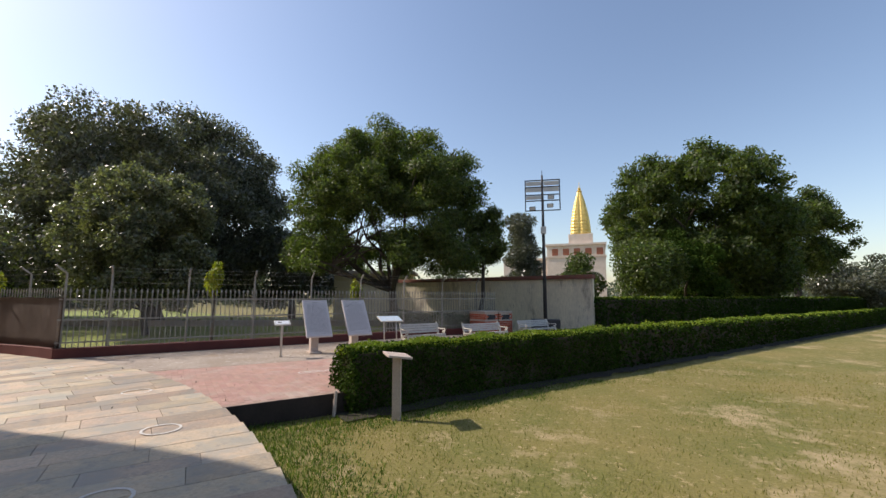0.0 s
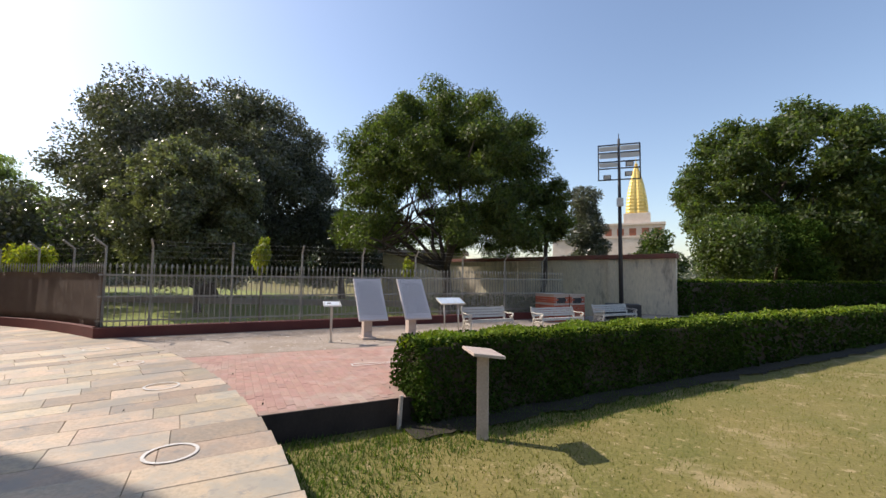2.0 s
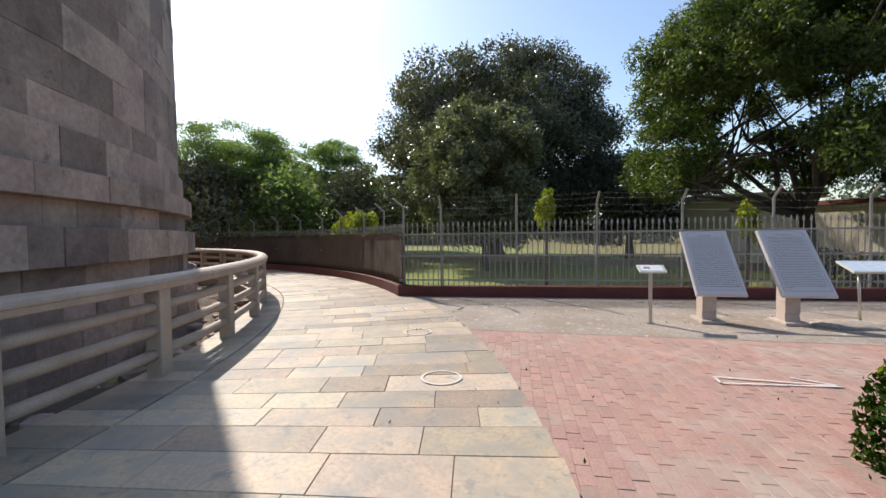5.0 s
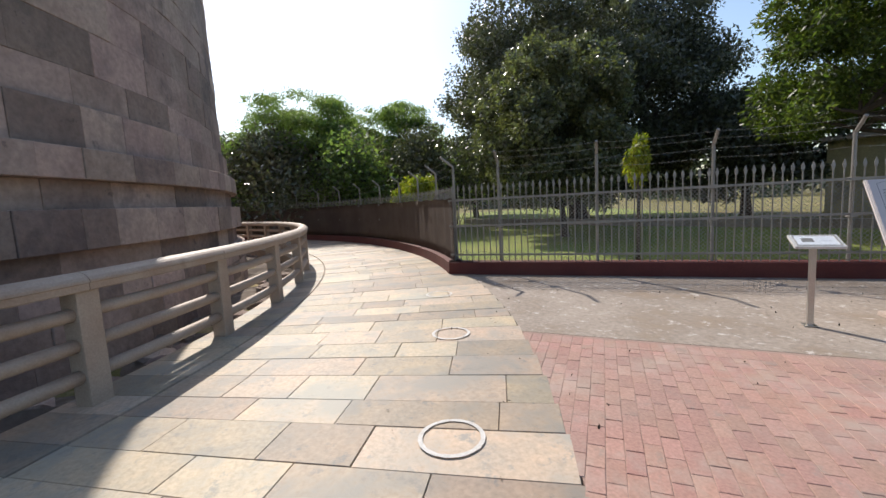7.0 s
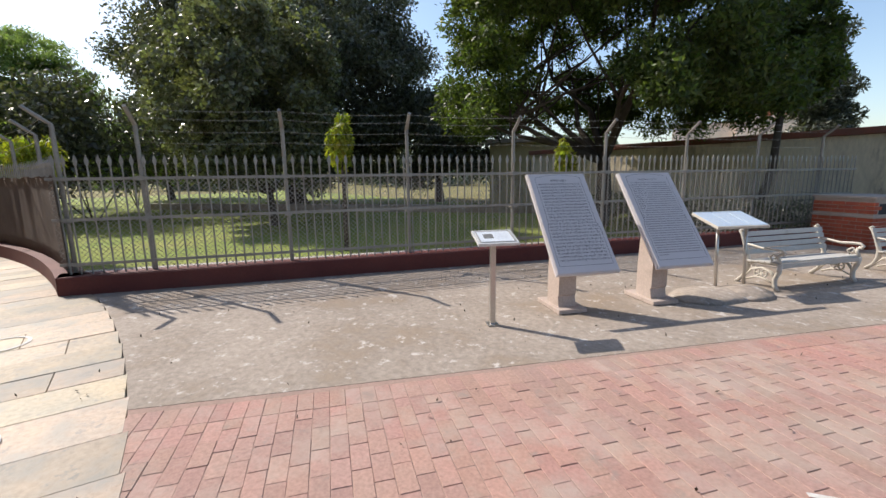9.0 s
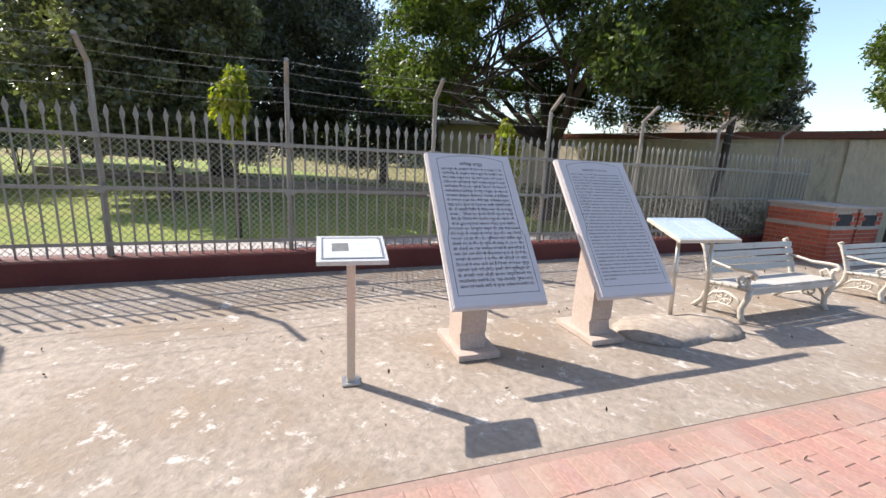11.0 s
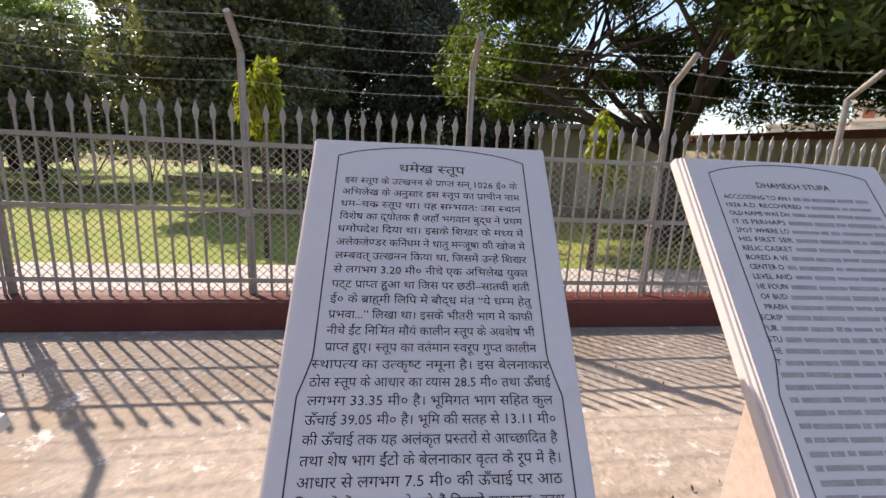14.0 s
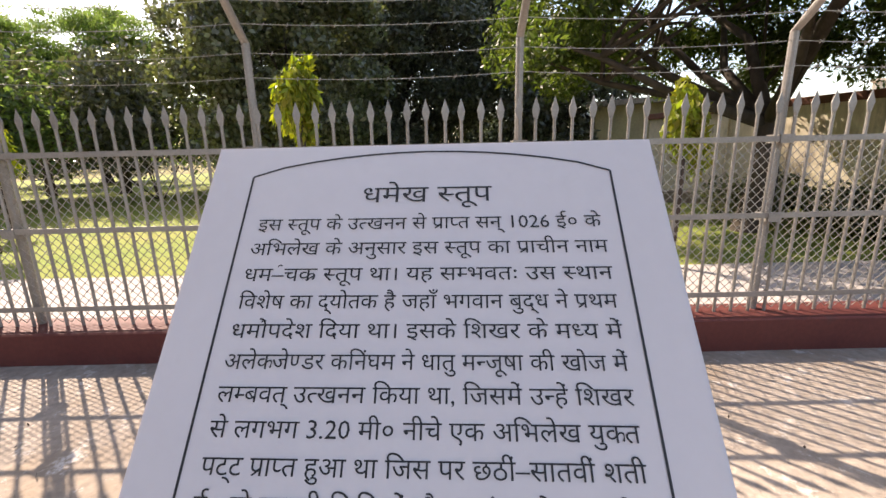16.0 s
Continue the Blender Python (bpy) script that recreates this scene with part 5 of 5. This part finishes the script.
bush("leafy_shrub", (1.9, 24.8, LAWN), lob, 5000, (0.22, 0.09), M_LEAF_NEEM, "loose green shrub rising behind the wall", 43)
# right-hand trees
tree("spreading_tree", (12.2, 41.8, LAWN), 0.5, (11.6, 42.2, 9.2), (9.0, 7.5, 8.0), 100000, (0.34, 0.16), M_LEAF_NEEM,
     "broad spreading green tree beyond the hedge", seed=51, clumps=300, clump=0.125, limbs=9, low=-0.9)
tree("spreading_tree", (24.4, 56.5, LAWN), 0.4, (24.0, 57.0, 8.6), (6.6, 6.0, 6.2), 50000, (0.34, 0.16), M_LEAF_NEEM,
     "spreading green tree beyond the hedge", seed=52, clumps=110, clump=0.19, limbs=7, low=-0.9)
tree("shade_tree", (9.4, 36.0, LAWN), 0.22, (9.4, 36.0, 4.0), (3.6, 3.2, 3.2), 20000, (0.26, 0.12), M_LEAF_HEDGE,
     "dark leafy tree behind the tall hedge", seed=53, clumps=26, limbs=5, low=-0.9)
tree("shade_tree", (35.5, 70.0, LAWN), 0.3, (35.5, 70.0, 4.2), (6.5, 5, 4.2), 16000, (0.4, 0.2), M_LEAF_DARK,
     "low dark tree at the end of the hedge", seed=54, clumps=26, limbs=5, low=-0.9)


def dome(rng, rx, rz, n):
    return [[rng.normal() * rx * 0.4, rng.normal() * rx * 0.4, rz * (0.5 + 0.45 * rng.random()), rx * 0.5, rx * 0.5, rz * 0.32] for k in range(n)]


bush("round_shrub", (6.6, 32.0, LAWN), dome(rng, 2.5, 5.2, 18), 22000, (0.21, 0.12), M_LEAF_NEEM, "rounded glossy shrub above the tall hedge", 61)
bush("round_shrub", (17.4, 46.0, LAWN), dome(rng, 2.8, 5.0, 18), 18000, (0.25, 0.14), M_LEAF_NEEM, "rounded bright green shrub above the tall hedge", 62)
# yellow-green weeping saplings in the garden
def sapling(at, h, r, n, seed, label):
    rg = np.random.default_rng(seed)
    root = thing("sapling", pose(*at), label, "tree", "weeping saplings in the garden")
    part("trunk", tube(bmesh.new(), [(0, 0, -0.1), (0.03, 0, h * 0.5), (0, 0, h)], [0.06, 0.05, 0.02], 7), M_BARK, root, smooth=True)
    lb = [[rg.normal() * r * 0.35, rg.normal() * r * 0.35, h - 0.15 - 0.8 * rg.random(), r * 0.42, r * 0.42, 0.42] for k in range(9)]
    p, nrm = cloud(lb, n, rg, 0.6)
    part("crown", leaves(p, nrm, 0.17, 0.06, rg, M_LEAF_YELLOW, droop=1.6), M_LEAF_YELLOW, root)


sapling((-11.6, 11.05, LAWN), 3.25, 0.52, 1700, 71, "young weeping tree with yellow-green leaves")
sapling((-16.8, 6.25, LAWN), 2.9, 0.7, 1700, 72, "yellow-green sapling behind the covered fence")
sapling((-19.5, 6.0, LAWN), 2.6, 0.5, 1000, 73, "small yellow-green sapling behind the covered fence")
sapling((-7.6, 15.2, LAWN), 2.7, 0.45, 1100, 74, "young leafy sapling near the neem")
# low shrubs along the wall inside the garden
for k, (x, y) in enumerate(((-8.5, 21.5), (-6.0, 20.5), (-4.6, 19.6))):
    lob = [[rng.normal() * 0.6, rng.normal() * 0.5, 0.5 + 0.3 * rng.random(), 0.7, 0.7, 0.5] for i in range(8)]
    bush("low_shrub", (x, y, LAWN), lob, 4500, (0.14, 0.07), M_LEAF_PIPAL, "dark low shrub at the foot of the wall", 80 + k)
for k, (x, y, r, h) in enumerate(((-28.0, 9.5, 3.2, 5.6), (-27.5, 4.2, 3.4, 5.2), (-28.0, -0.5, 3.6, 5.4), (-31.0, -4.5, 3.8, 5.6), (-38.0, -1.0, 4.0, 4.6), (-34.0, 13.0, 3.6, 5.6))):
    bush("undergrowth_bush", (x, y, LAWN), dome(rng, r, h, 18), 9000, (0.26, 0.13), M_LEAF_FEATHER if k % 2 else M_LEAF_DARK, "dense leafy undergrowth behind the covered fence", 180 + k)
# far tree line
far = thing("far_woods", pose(0, 0, 0), "hazy line of distant trees", "trees", kind="stuff")
rng = np.random.default_rng(90)
lob = []
for k in range(150):
    a = radians(rng.uniform(-30, 215))
    r = rng.uniform(85, 130) + (70 if 80 < math.degrees(a) < 104 else 0)
    h = rng.uniform(2.5, 6.5)
    lob.append([r * math.cos(a), r * math.sin(a), h * 0.8, rng.uniform(4, 9), rng.uniform(4, 9), h])
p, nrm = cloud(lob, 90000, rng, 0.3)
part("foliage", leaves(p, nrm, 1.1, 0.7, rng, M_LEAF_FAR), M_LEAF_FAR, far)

# ---- fallen leaves on the terrace ----
rng = np.random.default_rng(94)
pts = []
while len(pts) < 260:
    u, v = rng.uniform(-2, 11), rng.uniform(0.3, 7.2) ** 1.0
    p = at_uv(u, v)
    if math.hypot(p.x - CX, p.y - CY) > rim(ang(p)) - 1.5:
        pts.append((p.x, p.y, 0.012))
pts = np.array(pts)
up = np.tile(np.array([[0.0, 0.0, 2.5]]), (len(pts), 1))
tagged(part("fallen_leaves", leaves(pts, up, 0.035, 0.016, rng, M_TWIG, 0.4), M_TWIG), "scattered small dry leaves on the terrace", "leaves", kind="stuff")

# ---- grass near the path ----
rng = np.random.default_rng(95)
n = 150000
gx, gy = rng.uniform(-3.2, 11, n), rng.uniform(-1, 14, n)
keep = []
for i in range(n):
    p = (gx[i], gy[i], 0)
    r = math.hypot(gx[i] - CX, gy[i] - CY)
    if r < rim(ang(p)) + 0.02 or uv(p)[1] > -0.03:
        continue
    if noise.noise((gx[i] * 0.8, gy[i] * 0.8, 4)) < rng.uniform(-0.9, 0.5):
        continue
    if rng.random() > 1.25 - math.hypot(gx[i] - 0.5, gy[i] - 4) / 12:
        continue
    keep.append(i)
c = np.stack([gx[keep], gy[keep], np.full(len(keep), LAWN)], axis=1)
m_ = len(keep)
a = rng.uniform(0, 2 * math.pi, m_)
hgt = rng.uniform(0.015, 0.05, m_)
wv = np.stack([np.cos(a), np.sin(a), np.zeros(m_)], 1) * 0.006
tip = np.stack([rng.normal(size=m_) * 0.015, rng.normal(size=m_) * 0.015, hgt], 1)
tagged(part("grass", quads(np.stack([c - wv, c + wv, c + tip], 1), M_GRASS, 3), M_GRASS), "short dry lawn grass", "grass", kind="stuff")

# lusher, taller grass in the corner between path and terrace
n = 60000
gx, gy = rng.uniform(-3.6, 4.5, n), rng.uniform(1.0, 9.5, n)
keep = []
for i in range(n):
    p = (gx[i], gy[i], 0)
    off = math.hypot(gx[i] - CX, gy[i] - CY) - rim(ang(p))
    wob = 0.35 * noise.noise((gx[i] * 2, gy[i] * 2, 7))
    by_hedge = (Vector(p) - h0).dot(HN) + wob
    if off < 0.03 or uv(p)[1] > -0.03 or (off + wob > 1.1 * rng.random() ** 0.5 + 0.2 and not 0.1 < by_hedge < 0.35 + 0.75 * rng.random() ** 0.5):
        continue
    keep.append(i)
c = np.stack([gx[keep], gy[keep], np.full(len(keep), LAWN)], axis=1)
m_ = len(keep)
a = rng.uniform(0, 2 * math.pi, m_)
wv = np.stack([np.cos(a), np.sin(a), np.zeros(m_)], 1) * 0.008
tip = np.stack([rng.normal(size=m_) * 0.025, rng.normal(size=m_) * 0.025, rng.uniform(0.03, 0.085, m_)], 1)
tagged(part("lush_grass", quads(np.stack([c - wv, c + wv, c + tip], 1), M_GRASS_LUSH, 3), M_GRASS_LUSH), "lush green grass beside the stone path", "grass", kind="stuff")

# ---- flags of the ring path ----
rng = np.random.default_rng(101)


def flag(r0, r1, a0, a1, z):
    g = 0.002
    c = 0.0035
    out = []
    for inset, zz in ((0, z - 0.05), (0, z - 0.006), (c, z)):
        q = g + inset
        da0, da1 = math.degrees(q / r0), math.degrees(q / r1)
        for r, da, a in ((r0 + q, da0, a0), (r1 - q, da1, a0)):
            out.append(tuple(polar(r, a + da, zz)))
        for r, da, a in ((r1 - q, da1, a1), (r0 + q, da0, a1)):
            out.append(tuple(polar(r, a - da, zz)))
    fs = [(8, 9, 10, 11)]
    for k in range(4):
        n_ = (k + 1) % 4
        fs += [(k, n_, 4 + n_, 4 + k), (4 + k, 4 + n_, 8 + n_, 8 + k)]
    return out, fs


rest_v, rest_f, count = [], [], 0
d = 12.0
while d < 170:
    step = math.degrees(rng.uniform(0.32, 0.48) / 18.2)
    end = rim(d + step / 2)
    r = R_KERB
    cuts = [r + 0.012]
    while end - r > 1.35:
        r += rng.uniform(0.6, 1.2)
        cuts.append(r)
    cuts.append(end)
    vs, fs = flag(R_RAIL - 0.25, R_KERB - 0.012, d, d + step, 0.002)
    o = len(rest_v)
    rest_v += vs
    rest_f += [tuple(o + i for i in f) for f in fs]
    for r0, r1 in zip(cuts, cuts[1:]):
        vs, fs = flag(r0, r1, d, d + step, rng.uniform(-0.002, 0.004))
        if 46 < d < 100 and count < 300 and r0 > R_RAIL:
            me = bpy.data.meshes.new("mesh")
            me.from_pydata(vs, [], fs)
            me.materials.append(M_PAVE)
            part("flagstone", me, M_PAVE, ring_path)
            count += 1
        else:
            o = len(rest_v)
            rest_v += vs
            rest_f += [tuple(o + i for i in f) for f in fs]
    d += step
me = bpy.data.meshes.new("mesh")
me.from_pydata(rest_v, [], rest_f)
tagged(part("far_flagstones", me, M_PAVE, ring_path), kind="stuff")


# ---- bricks of the terrace ----
def brick_shape(l, w, c=0.005):
    vs = []
    for q, zz in ((0, -0.05), (0, -c), (c, 0)):
        vs += [(-w / 2 + q, -l / 2 + q, zz), (w / 2 - q, -l / 2 + q, zz), (w / 2 - q, l / 2 - q, zz), (-w / 2 + q, l / 2 - q, zz)]
    fs = [(8, 9, 10, 11)]
    for k in range(4):
        n_ = (k + 1) % 4
        fs += [(k, n_, 4 + n_, 4 + k), (4 + k, 4 + n_, 8 + n_, 8 + k)]
    return vs, fs


BL, BW = 0.226, 0.109
bv, bf = brick_shape(BL - 0.003, BW - 0.003, 0.003)
unit = bpy.data.meshes.new("mesh")
unit.from_pydata(bv, [], bf)
unit.materials.append(M_BRICK_PAVE)
places = []
cols = int(16.5 / BW)
for i in range(cols):
    u = -4.4 + i * BW
    k = 0
    while True:
        half = i % 2 and k == 1
        v = seam_v(u) - BL * (1.25 if half else k + 0.5 - (0.5 if i % 2 and k > 1 else 0.0)) - 0.003
        if v < (0.09 if u < 1.8 else 0.72):
            break
        p = at_uv(u, v)
        r = math.hypot(p.x - CX, p.y - CY)
        if r > rim(ang(p)) - 0.06 and u < 11.9:
            places.append((u, v, p, 0.5 if half else 1.0))
        k += 1
places.sort(key=lambda q: (q[0] - 0.4) ** 2 + (q[1] - 1.9) ** 2)
rest_v, rest_f = [], []
for j, (u, v, p, part_len) in enumerate(places):
    m = Matrix.Translation((p.x, p.y, -0.0035 + random.uniform(-0.0022, 0.0022))) @ Matrix.Rotation(radians(UA + random.uniform(-1.2, 1.2)), 4, "Z") @ Matrix.Rotation(random.uniform(-0.008, 0.008), 4, "X") @ Matrix.Diagonal((1, part_len, 1, 1))
    if j < 300:
        part("brick", unit, M_BRICK_PAVE, brick_floor).matrix_local = m
    else:
        o = len(rest_v)
        rest_v += [tuple(m @ Vector(q)) for q in bv]
        rest_f += [tuple(o + i for i in f) for f in bf]
me = bpy.data.meshes.new("mesh")
me.from_pydata(rest_v, [], rest_f)
tagged(part("far_bricks", me, M_BRICK_PAVE, brick_floor), kind="stuff")
